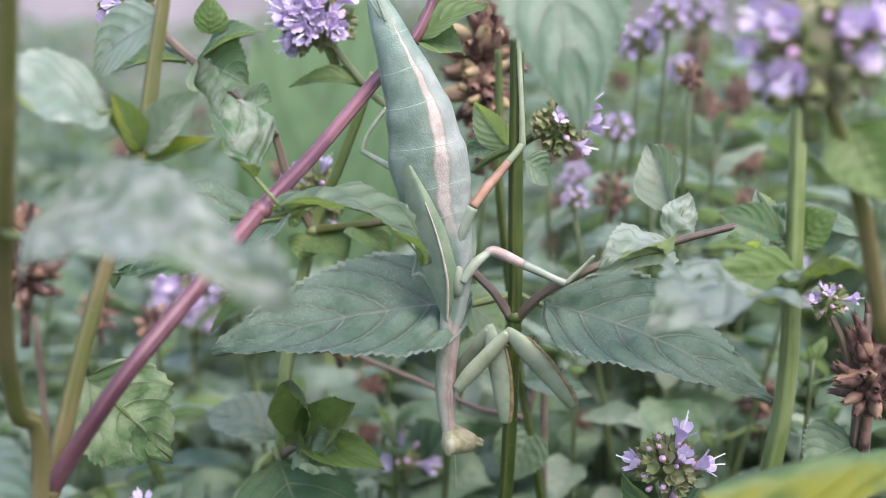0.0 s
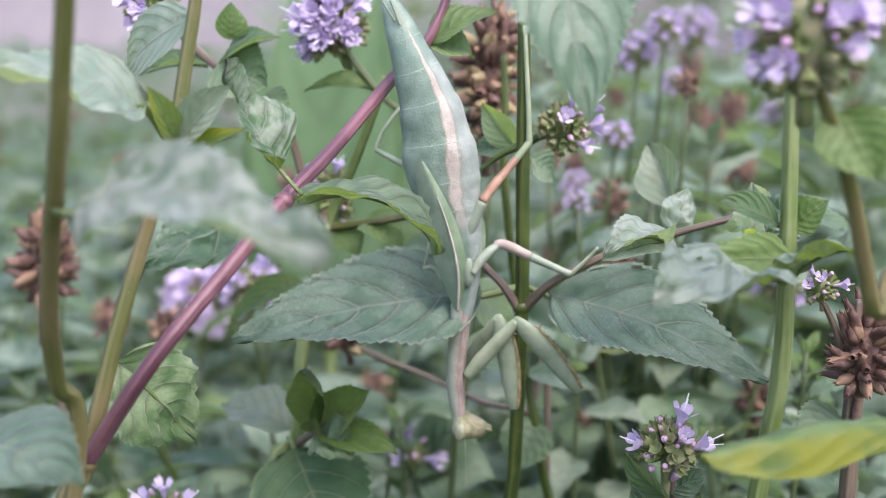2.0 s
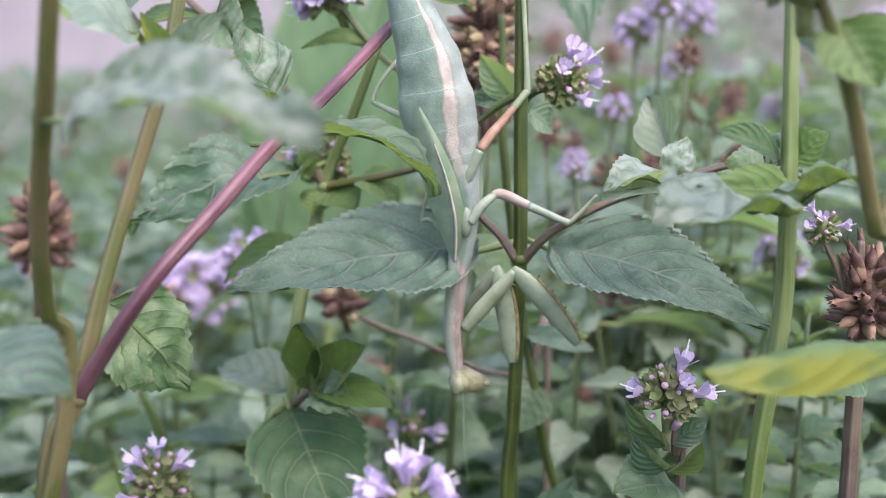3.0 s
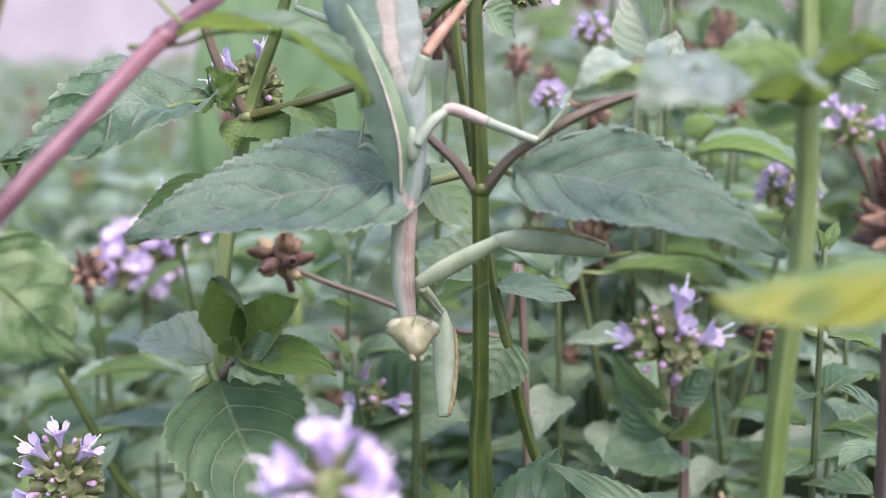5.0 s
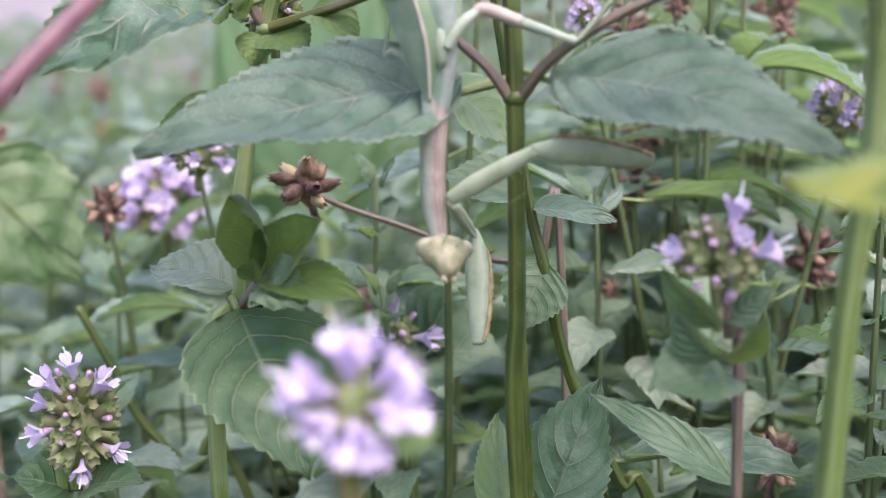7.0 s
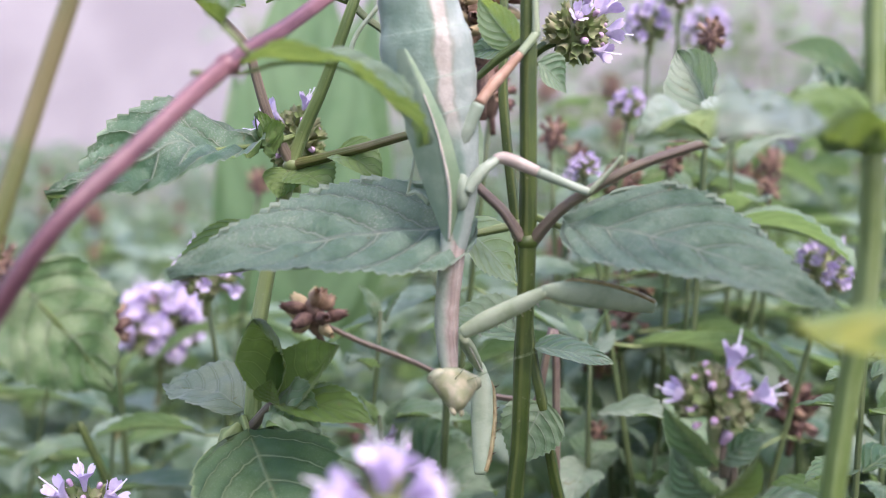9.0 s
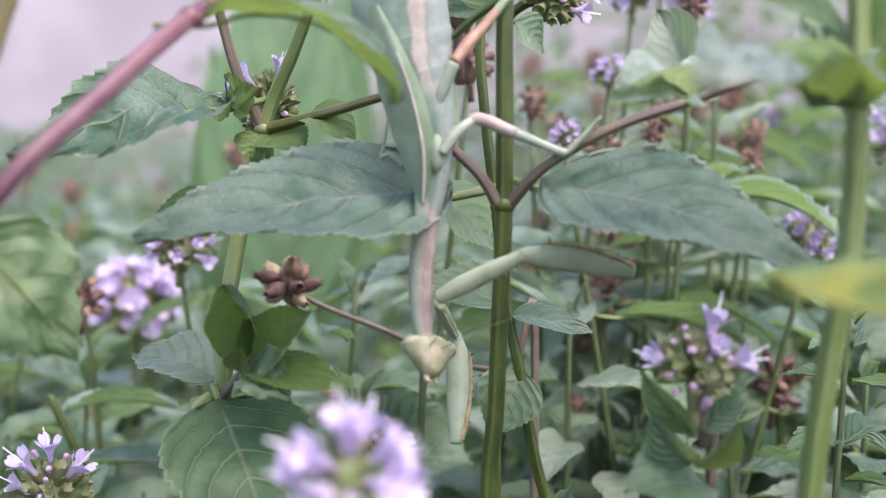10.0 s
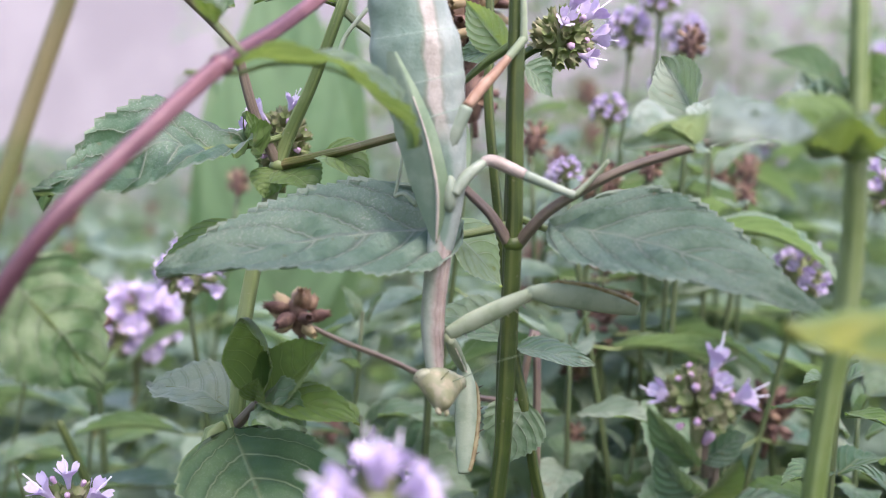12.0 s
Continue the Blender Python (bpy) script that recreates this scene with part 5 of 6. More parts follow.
def abdomen_skin():
    """Blue-green above, a blotchy cream stripe, grey below; the leaf coordinates run along and round the abdomen."""
    k = Nodes("mantis_abdomen")
    uv = k.n.new("ShaderNodeUVMap")
    sep = k.n.new("ShaderNodeSeparateXYZ")
    k.l.new(uv.outputs[0], sep.inputs[0])
    s, turn = sep.outputs[0], k.math("MULTIPLY_ADD", sep.outputs[1], 360.0, -90.0)
    mid = k.math("SUBTRACT", 78.0, k.math("MULTIPLY", k.math("SINE", k.math("MULTIPLY", k.math("MINIMUM", k.math("DIVIDE", s, 0.6), 1.0), math.pi)), 18.0))
    blotch = k.noise(420.0, 4.0)
    off = k.math("ADD", k.math("SUBTRACT", turn, mid), k.math("MULTIPLY_ADD", blotch, 12.0, -6.0))
    wide = k.math("MULTIPLY", k.step(s, 0.18, 0.42, 3.0, 11.0), k.math("MULTIPLY_ADD", k.math("SINE", k.math("MULTIPLY", s, 66.0)), 0.10, 0.95))
    line = k.step(k.math("ABSOLUTE", off), k.math("MULTIPLY", wide, 0.55), k.math("MULTIPLY", wide, 1.25), 1.0, 0.0)
    line = k.math("MULTIPLY", line, k.math("MULTIPLY", k.step(s, 0.16, 0.22), k.step(s, 0.62, 0.74, 1.0, 0.0)))
    below = k.math("MULTIPLY", k.step(off, -16.0, 2.0, 1.0, 0.0), k.step(s, 0.2, 0.35))
    fine = k.noise(2400.0, 3.0)
    broad = k.math("ADD", k.step(k.noise(230.0), 0.3, 0.7), k.math("MULTIPLY_ADD", fine, 0.6, -0.3))
    colour = k.mix(k.step(broad, 0.0, 1.0), (0.135, 0.205, 0.162), (0.21, 0.285, 0.235))
    grey = k.mix(k.step(broad, 0.0, 1.0), (0.25, 0.29, 0.265), (0.35, 0.375, 0.35))
    cream = k.mix(k.step(broad, 0.0, 1.0), (0.40, 0.345, 0.305), (0.55, 0.485, 0.44))
    colour = k.mix(k.math("MULTIPLY", below, 0.85), colour, grey)
    rim = k.math("MULTIPLY", k.math("SUBTRACT", k.step(k.math("ABSOLUTE", off), k.math("MULTIPLY", wide, 1.0), k.math("MULTIPLY", wide, 1.6), 1.0, 0.0), line), k.math("MULTIPLY", k.step(s, 0.05, 0.1), k.step(s, 0.62, 0.74, 0.4, 0.0)))
    colour = k.mix(rim, colour, (0.2, 0.15, 0.09))
    colour = k.mix(k.math("MULTIPLY", line, 0.9), colour, cream)
    k.bump(k.math("ADD", fine, k.math("MULTIPLY", blotch, 1.5)), 0.35, 0.0003)
    return k.finish(colour, 0.4, 0.4, 0.1, (0.3, 0.38, 0.24))


ABDOMEN = abdomen_skin()
FRONT = Vector((0, -1, 0))
BODY = [(-0.0279, -0.0020, 0.0614), (-0.0262, -0.0025, 0.0580), (-0.0229, -0.0035, 0.0500), (-0.0190, -0.0040, 0.0396), (-0.0170, -0.0040, 0.0301), (-0.0148, -0.0040, 0.0216), (-0.0123, -0.0040, 0.0140), (-0.0114, -0.0040, 0.0073), (-0.0124, -0.0040, -0.0011)]
WIDE = [0.0012, 0.0025, 0.0041, 0.0063, 0.0077, 0.0064, 0.0039, 0.0027, 0.0022]
DEEP = [0.0006, 0.0018, 0.0036, 0.0046, 0.0048, 0.0040, 0.0030, 0.0024, 0.0020]


def body_ring(s, a, out=0.0):
    """A point on the abdomen: s runs from its tip (0) to the waist (1), a is the angle round it (90: towards the front)."""
    line, wide = spline(BODY, WIDE, 10)
    _, deep = spline(BODY, DEEP, 10)
    f = s * (len(line) - 1)
    i = min(int(f), len(line) - 2)
    k = f - i
    p = line[i].lerp(line[i + 1], k)
    t = (line[min(i + 2, len(line) - 1)] - line[max(i - 1, 0)]).normalized()
    side = t.cross(FRONT).normalized()
    if side.x < 0:
        side = -side
    w, d = wide[i] * (1 - k) + wide[i + 1] * k, deep[i] * (1 - k) + deep[i + 1] * k
    for edge in SEGMENTS:
        g = (s - edge) / 0.012
        w, d = w * (1 - 0.035 * math.exp(-g * g)), d * (1 - 0.05 * math.exp(-g * g))
    swell = 1 + 0.025 * math.sin(math.tau * (s - 0.06) / 0.095) * (0.15 < s < 0.66) + 0.02 * noise.noise(Vector((s * 14, math.cos(a) * 2, math.sin(a) * 2)))
    w, d = w * swell, d * swell
    return p + side * (math.cos(a) * (w + out)) + FRONT * (math.sin(a) * (d + out))


SEGMENTS = (0.19, 0.272, 0.345, 0.445, 0.55, 0.635)


def limb(b, pts, radii, slot=0, sides=9):
    b.tube(pts, radii, sides, 0.0, slot, 5)


def praying_mantis():
    top = thing("praying_mantis", BODY[-1], "pale green praying mantis hanging head down from the mint stems", "insect")
    b = Build()
    rows, cols = 76, 40
    ring = [(i / (rows - 1), j / (cols - 1)) for i in range(rows) for j in range(cols)]
    b.grid([body_ring(u, math.tau * v - math.pi / 2) for u, v in ring], rows, cols, False, 0, ring)
    part("abdomen", b.mesh("abdomen", ABDOMEN), top, None, "blue-green segmented abdomen with a cream stripe, greyish underneath")
    for s in SEGMENTS:
        b = Build()
        n = 26
        pts = []
        for i in range(3):
            pts += [body_ring(s + (i - 1) * 0.0017 + 0.010 * math.sin(math.pi * j / (n - 1)) + 0.02 * max(0, 0.35 - j / n), math.pi * (1.06 * j / (n - 1) - 0.03), 0.00008 if i == 1 else -0.00006) for j in range(n)]
        b.grid(pts, 3, n)
        part("segment_edge", b.mesh("segment_edge", MANTIS_EDGE), top)
    for one, two in (((-0.0262, -0.0052, 0.0570), (-0.0291, -0.0062, 0.0618)), ((-0.0252, -0.0055, 0.0564), (-0.0270, -0.0068, 0.0610))):
        b = Build()
        line = [Vector(one).lerp(Vector(two), i / 22) for i in range(23)]
        b.tube(line, [(0.00034 if i % 2 else 0.00028) * (1 - 0.4 * i / 22) for i in range(23)], 8, 0, 0, 2)
        part("cercus", b.mesh("cercus", MANTIS_JOINT), top, None, "pale beaded tail feeler")
    # wing pads along the back, with a white front edge
    rib = [(-0.0205, -0.0095, 0.0304), (-0.0174, -0.0095, 0.0235), (-0.0152, -0.0093, 0.0175), (-0.0135, -0.0086, 0.0107), (-0.0130, -0.0078, 0.0061), (-0.0131, -0.0060, -0.0000)]
    line, left = spline(rib, [0.0012, 0.0040, 0.0052, 0.0047, 0.0034, 0.0004], 6)
    _, right = spline(rib, [0.0003, 0.0014, 0.0020, 0.0022, 0.0016, 0.0002], 6)
    b = Build()
    cols = 11
    pts = []
    for p, lw, rw in zip(line, left, right):
        for j in range(cols):
            v = 2 * j / (cols - 1) - 1
            w = lw if v < 0 else rw
            way = Vector((-0.97, 0.2, 0)) if v < 0 else Vector((0.93, 0.36, 0))
            pts.append(Vector(p) + way * (w * abs(v)) + Vector((0, 0.25 * w * v * v, 0)))
    b.grid(pts, len(line), cols)
    for f, ids in enumerate(b.f):
        b.s[f] = 1 if ids[0] % cols >= cols // 2 else 0
    part("wing_pad", b.mesh("wing_pad", MANTIS_GREEN, MANTIS_PAD), top)
    b = Build()
    limb(b, [Vector(p) + Vector((0, -0.0001, 0)) for p in rib[1:]], [0.00008, 0.00018, 0.00026, 0.0003, 0.0002])
    part("wing_edge", b.mesh("wing_edge", MANTIS_CREAM), top, None, "pale front edge of the wing pad")
    pad_top2, pad_end2 = Vector((-0.0090, -0.0040, 0.0211)), Vector((-0.0104, -0.0050, 0.0043))
    b, end = leaf_build((pad_end2 - pad_top2).length, 0.0035, 0.1, 0.25, 0.0, teeth=10, cols=7, seed=4, blunt=0.9, smooth=True)
    m = axes(pad_top2, pad_end2 - pad_top2, (0.5, -1, 0)) @ axes((0, 0, 0), end, (0, 0, 1)).inverted()
    part("wing_pad", b.mesh("wing_pad", MANTIS_PAD, MANTIS_PAD), top, m)
    # long prothorax: green flank, pinkish underside
    spine = [(-0.0123, -0.0040, 0.0023), (-0.0127, -0.0040, -0.0039), (-0.0132, -0.0040, -0.0096), (-0.0133, -0.0040, -0.0142), (-0.0130, -0.0040, -0.0188), (-0.0124, -0.0040, -0.0237)]
    b = Build()
    limb(b, spine, [0.0021, 0.0021, 0.0020, 0.0020, 0.0017, 0.0011], 0, 22)
    part("prothorax", b.mesh("prothorax", MANTIS_THORAX), top, None, "long slim prothorax, grey-green with a pinkish side")
    b = Build()
    limb(b, [Vector(p) + Vector((0.0012, -0.0015, 0)) for p in spine[:-1]], [0.0002, 0.0003, 0.00032, 0.0003, 0.0001], 0, 8)
    part("prothorax_keel", b.mesh("prothorax_keel", MANTIS_PINK), top)

    # walking legs
    def leg(name, pts, radii, mat, label=""):
        b = Build()
        limb(b, pts, radii)
        return part(name, b.mesh(name, mat), top, None, label)

    leg("hind_coxa", [(-0.0115, -0.0055, 0.0142), (-0.0106, -0.0060, 0.0177), (-0.0086, -0.0060, 0.0222)], [0.0008, 0.00135, 0.00105], MANTIS_JOINT)
    b = Build()
    limb(b, [(-0.0086, -0.0060, 0.0222), (-0.0063, -0.0045, 0.0253), (-0.0040, -0.0032, 0.0279), (-0.0019, -0.0026, 0.0305)], [0.0009, 0.001, 0.00085, 0.0007], 0, 10)
    limb(b, [(-0.0019, -0.0026, 0.0305), (-0.0007, -0.0024, 0.0320), (0.0006, -0.0020, 0.0337)], [0.00071, 0.0007, 0.00075], 1, 10)
    part("hind_femur", b.mesh("hind_femur", MANTIS_OCHRE, MANTIS_LEG), top, None, "ochre brown hind thigh")
    leg("hind_tibia", [(0.0006, -0.0020, 0.0333), (0.0003, -0.0024, 0.0399), (-0.0005, -0.0022, 0.0514), (-0.0008, -0.0020, 0.0566)], [0.0007, 0.0005, 0.00045, 0.0004], MANTIS_LEG)
    b = Build()
    b.blob((-0.0111, -0.0066, 0.0080), (0.0013, 0.0013, 0.0030), None, 11, 14)
    limb(b, [(-0.0103, -0.0072, 0.0080), (-0.0091, -0.0068, 0.0100), (-0.0075, -0.0060, 0.0118), (-0.0053, -0.0045, 0.0133)], [0.0009, 0.00105, 0.0010, 0.0007], 0, 10)
    part("mid_coxa", b.mesh("mid_coxa", MANTIS_JOINT), top)
    b = Build()
    limb(b, [(-0.0058, -0.0045, 0.0132), (-0.0045, -0.0045, 0.0135), (-0.0025, -0.0048, 0.0129), (0.0012, -0.0058, 0.0113)], [0.0008, 0.00105, 0.0011, 0.00092], 0, 10)
    limb(b, [(0.0012, -0.0058, 0.0113), (0.0050, -0.0068, 0.0098), (0.0076, -0.0076, 0.0088), (0.0092, -0.0080, 0.0083)], [0.00092, 0.00078, 0.0007, 0.0007], 1, 10)
    part("mid_femur", b.mesh("mid_femur", MANTIS_PINK, MANTIS_JOINT), top, None, "pinkish middle thigh, pale green at its end")
    leg("mid_tibia", [(0.0092, -0.0080, 0.0083), (0.0118, -0.0090, 0.0112), (0.0141, -0.0100, 0.0141)], [0.0005, 0.0004, 0.0003], MANTIS_LEG)
    leg("hind_femur", [(-0.0212, 0.0000, 0.0274), (-0.0247, 0.0030, 0.0284), (-0.0306, 0.0080, 0.0308)], [0.0008, 0.0007, 0.0005], MANTIS_LEG)
    leg("hind_tibia", [(-0.0306, 0.0080, 0.0308), (-0.0294, 0.0090, 0.0345), (-0.0259, 0.0110, 0.0394)], [0.0005, 0.0004, 0.0004], MANTIS_LEG)
    leg("mid_femur", [(-0.0164, 0.0000, 0.0057), (-0.0186, 0.0010, 0.0076), (-0.0202, 0.0020, 0.0070)], [0.0005, 0.0004, 0.0003], MANTIS_LEG)
    leg("mid_tibia", [(-0.0202, 0.0020, 0.0070), (-0.0196, 0.0020, 0.0103), (-0.0190, 0.0040, 0.0146)], [0.0003, 0.00025, 0.0002], MANTIS_LEG)

    # head, built with its face to -y, eyes at the sides and mouth down; origin at the neck
    b = Build()
    pts = []
    cols = 22
    profile = ((0.0, 0.30, 0.55), (0.07, 0.66, 0.85), (0.15, 0.90, 1.0), (0.24, 0.99, 1.04), (0.33, 0.96, 1.04), (0.43, 0.87, 1.02), (0.53, 0.75, 0.98), (0.64, 0.62, 0.93), (0.75, 0.49, 0.87), (0.86, 0.36, 0.76), (0.95, 0.24, 0.6), (1.0, 0.1, 0.3))
    for u, w, d in profile:
        for j in range(cols):
            a = math.tau * j / cols
            pts.append((0.0044 * w * math.cos(a), 0.0024 * d * math.sin(a) - 0.0009, 0.0013 - 0.0074 * u))
    b.grid(pts, len(profile), cols, True)
    b.s = [1 if i < 3 * cols else 0 for i in range(len(b.f))]
    b.cap(range(cols - 1, -1, -1), 1)
    b.cap(range((len(profile) - 1) * cols, len(profile) * cols))
    for sx in (-1, 1):
        b.tube([(sx * 0.0006, -0.0004, -0.0048), (sx * 0.0008, -0.0003, -0.0062), (sx * 0.0005, -0.0006, -0.0069)], [0.0005, 0.0005, 0.0003], 7, 0, 0, 3)
    head = part("head", b.mesh("head", MANTIS_FACE, MANTIS_EYE), top)
    for sx in (-1, 1):
        e = Build()
        e.blob((0, 0, 0), (0.0017, 0.0019, 0.0012), None, 13, 18)
        e.blob((sx * 0.00162, -0.0004, -0.0002), (0.00012, 0.0002, 0.0002), None, 5, 8, 1)
        part("eye", e.mesh("eye", MANTIS_EYE, MANTIS_DARK), head, pose(sx * 0.0031, -0.0010, -0.0004, 0, sx * 14, 0))
        e = Build()
        e.tube([(0, 0, 0), (sx * 0.001, -0.005, -0.0015), (sx * 0.002, -0.011, -0.003), (sx * 0.004, -0.019, -0.006)], [0.00012, 0.00008, 0.00006, 0.00004], 5, 0, 0, 5)
        part("antenna", e.mesh("antenna", MANTIS_LEG), head, pose(sx * 0.0009, -0.0024, -0.0016))

    # grasping forelegs: coxa, femur with its row of spines, folded tibia, each along local x
    made = []
    for k in range(2):
        b = Build()
        limb(b, [(0, 0, 0), (LC * 0.3, 0, 0.0001), (LC * 0.7, 0, 0), (LC, 0, 0)], [0.0011, 0.00162, 0.0015, 0.0009], 0, 12)
        for i in range(8):
            x = LC * (0.15 + 0.1 * i)
            b.tube([(x, 0, -0.0012), (x, 0, -0.0021)], [0.00016, 0.00005], 5, 0, 1, 2)
        b.v = [(x, y * 0.7, z) for x, y, z in b.v]
        coxa = part("fore_coxa", b.mesh("fore_coxa", MANTIS_LEG, MANTIS_CREAM), top)
        b = Build()
        limb(b, [(-0.0008, 0, 0), (LF * 0.2, 0, 0.0004), (LF * 0.5, 0, 0.0005), (LF * 0.8, 0, 0.0002), (LF, 0, 0)], [0.0008, 0.0021, 0.0021, 0.0016, 0.001], 0, 14)
        b.v = [(x, y * 0.55, z) for x, y, z in b.v]
        femur = part("fore_femur", b.mesh("fore_femur", MANTIS_THIGH), top)
        b = Build()
        limb(b, [(LF * 0.98, 0, 0.0009), (LF * 0.8, 0, 0.0019), (LF * 0.5, 0, 0.0027), (LF * 0.22, 0, 0.0026), (LF * 0.12, 0, 0.0018)], [0.0005, 0.00045, 0.0004, 0.0003, 0.0001], 0, 9)
        for i in range(11):
            x = LF * (0.2 + 0.07 * i)
            z = 0.0028 - 0.0018 * max(0, x / LF - 0.6) * 2
            b.tube([(x, 0, z), (x - 0.0004, 0, z + (0.0005 if i % 3 else 0.0009))], [0.00016, 0.00004], 5, 0, 1, 2)
        tibia = part("fore_tibia", b.mesh("fore_tibia", MANTIS_SHIN, MANTIS_DARK), top, None, "brownish folded shin with dark spines")
        made.append((coxa, femur, tibia))
    return top, head, made


LC, LF = 0.0158, 0.0192
# shoulder, elbow and knee of each foreleg before and after the mantis stretches them
ARMS = (
    (((-0.0110, -0.0055, -0.0136), (-0.0012, -0.0082, -0.0012), (0.0115, -0.0085, -0.0152)), ((-0.0107, -0.0055, -0.0151), (0.0037, -0.0100, -0.0068), (0.0244, -0.0040, -0.0103))),
    (((-0.0112, 0.0030, -0.0137), (-0.0049, -0.0050, -0.0016), (-0.0016, -0.0050, -0.0193)), ((-0.0105, -0.0015, -0.0164), (-0.0075, 0.0120, -0.0239), (-0.0072, 0.0030, -0.0403))),
)
NECK = (-0.0124, -0.0040, -0.0234)


def arm_pose(k, s):
    """Poses of coxa and of femur with tibia, s from 0 (folded) to 1 (stretched)."""
    (a0, b0, c0), (a1, b1, c1) = ARMS[k]
    shoulder = Vector(a0).lerp(Vector(a1), s)
    d0, d1 = (Vector(b0) - Vector(a0)).normalized(), (Vector(b1) - Vector(a1)).normalized()
    e0, e1 = (Vector(c0) - Vector(b0)).normalized(), (Vector(c1) - Vector(b1)).normalized()
    d = d0.slerp(d1, s).normalized() if s not in (0, 1) else (d0, d1)[int(s)]
    e = e0.slerp(e1, s).normalized() if s not in (0, 1) else (e0, e1)[int(s)]
    elbow = shoulder + d * LC
    up = Vector((0.75, -0.35, 0.55)).lerp(Vector((0.1, -0.25, 1.0)) if k == 0 else Vector((1.0, -0.3, 0.0)), s)
    return axes(shoulder, d, (-0.5, -0.3, 0.8)), axes(elbow, e, up)


HEAD_SIDE = Matrix(((0, 0.22, -0.97), (-0.98, -0.2, -0.05), (-0.2, 0.95, 0.2))).to_quaternion()


def motions():
    base = mantis.matrix_basis.inverted()
    beats = ((0.0, 0.0), (3.2, 0.0), (3.6, 0.2), (4.0, 0.5), (4.4, 0.8), (4.8, 1.0), (12.0, 1.0))
    for k, (coxa, femur, tibia) in enumerate(arms):
        poses = [(t, arm_pose(k, s)) for t, s in beats]
        walk(coxa, [(t, base @ p[0]) for t, p in poses])
        walk(femur, [(t, base @ p[1]) for t, p in poses])
        walk(tibia, [(t, base @ p[1]) for t, p in poses])
    face = Euler((radians(-52), radians(10), radians(20))).to_quaternion()
    face_up = Euler((radians(-44), radians(13), radians(24))).to_quaternion()
    rows = [(t, HEAD_SIDE.slerp(face, s)) for t, s in beats[:-1]] + [(7.7, face), (9.3, face_up), (12.0, face_up)]
    walk(mantis_head, [(t, base @ Matrix.Translation(NECK) @ q.to_matrix().to_4x4()) for t, q in rows])


main_shoot()
purple_shoot()
forked_shoot()
right_shoots()
low_flowers()
young_shoots()
mantis, mantis_head, arms = praying_mantis()


# ---- the mint bed behind ----
def bed_leaf_meshes():
    out = []
    for k in range(7):
        b, _ = leaf_build(0.036 + 0.002 * (k % 3), 0.017 + 0.0015 * (k % 4), (0.3, 0.5, 0.8, 0.2)[k % 4], 0.15 + 0.1 * (k % 3), 0.05 + 0.02 * (k % 2), teeth=9, cols=5, petiole=0.006, seed=200 + k, thick=0)
        out.append(b.mesh("leaf", (LEAF_FIELD, LEAF_FIELD, LEAF, LEAF_FIELD, LEAF_SOFT, LEAF_FIELD, LEAF_BIG)[k], STEM_LIGHT))
    return out


BED_LEAVES = bed_leaf_meshes()


def bed_head(kind, seed):
    """A far flower or seed head as one mesh."""
    rng = random.Random(seed)
    b = Build()
    radius = 0.0085
    core = head_core(radius * (0.8 if kind == "seed" else 1.0), 0.014, rng, 17 if kind == "seed" else 30, size=1.25 if kind == "seed" else 1.0, dry=True if kind == "seed" else None)
    b.add(core, Matrix.Identity(4))
    if kind == "flower":
        for k, d in enumerate(spread(20, -0.2, 0.95, rng)):
            root = Vector((d.x * radius * 0.55, d.y * radius * 0.55, 0.0045 + d.z * 0.007))
            one = Build()
            one.add(FLORETS[k % 4], Matrix.Scale(rng.uniform(0.85, 1.15), 4))
            one.s = [2 for _ in one.s]
            b.add(one, turned(root, d, rng.uniform(0, 6)))
        return b.mesh("flower_head", CALYX, CALYX_DRY, PETAL)
    return b.mesh("seed_head", CALYX_DRY, CALYX_OCHRE, PETAL)


BED_FLOWERS = [bed_head("flower", 301), bed_head("flower", 302)]
BED_SEEDS = [bed_head("seed", 303), bed_head("seed", 304)]


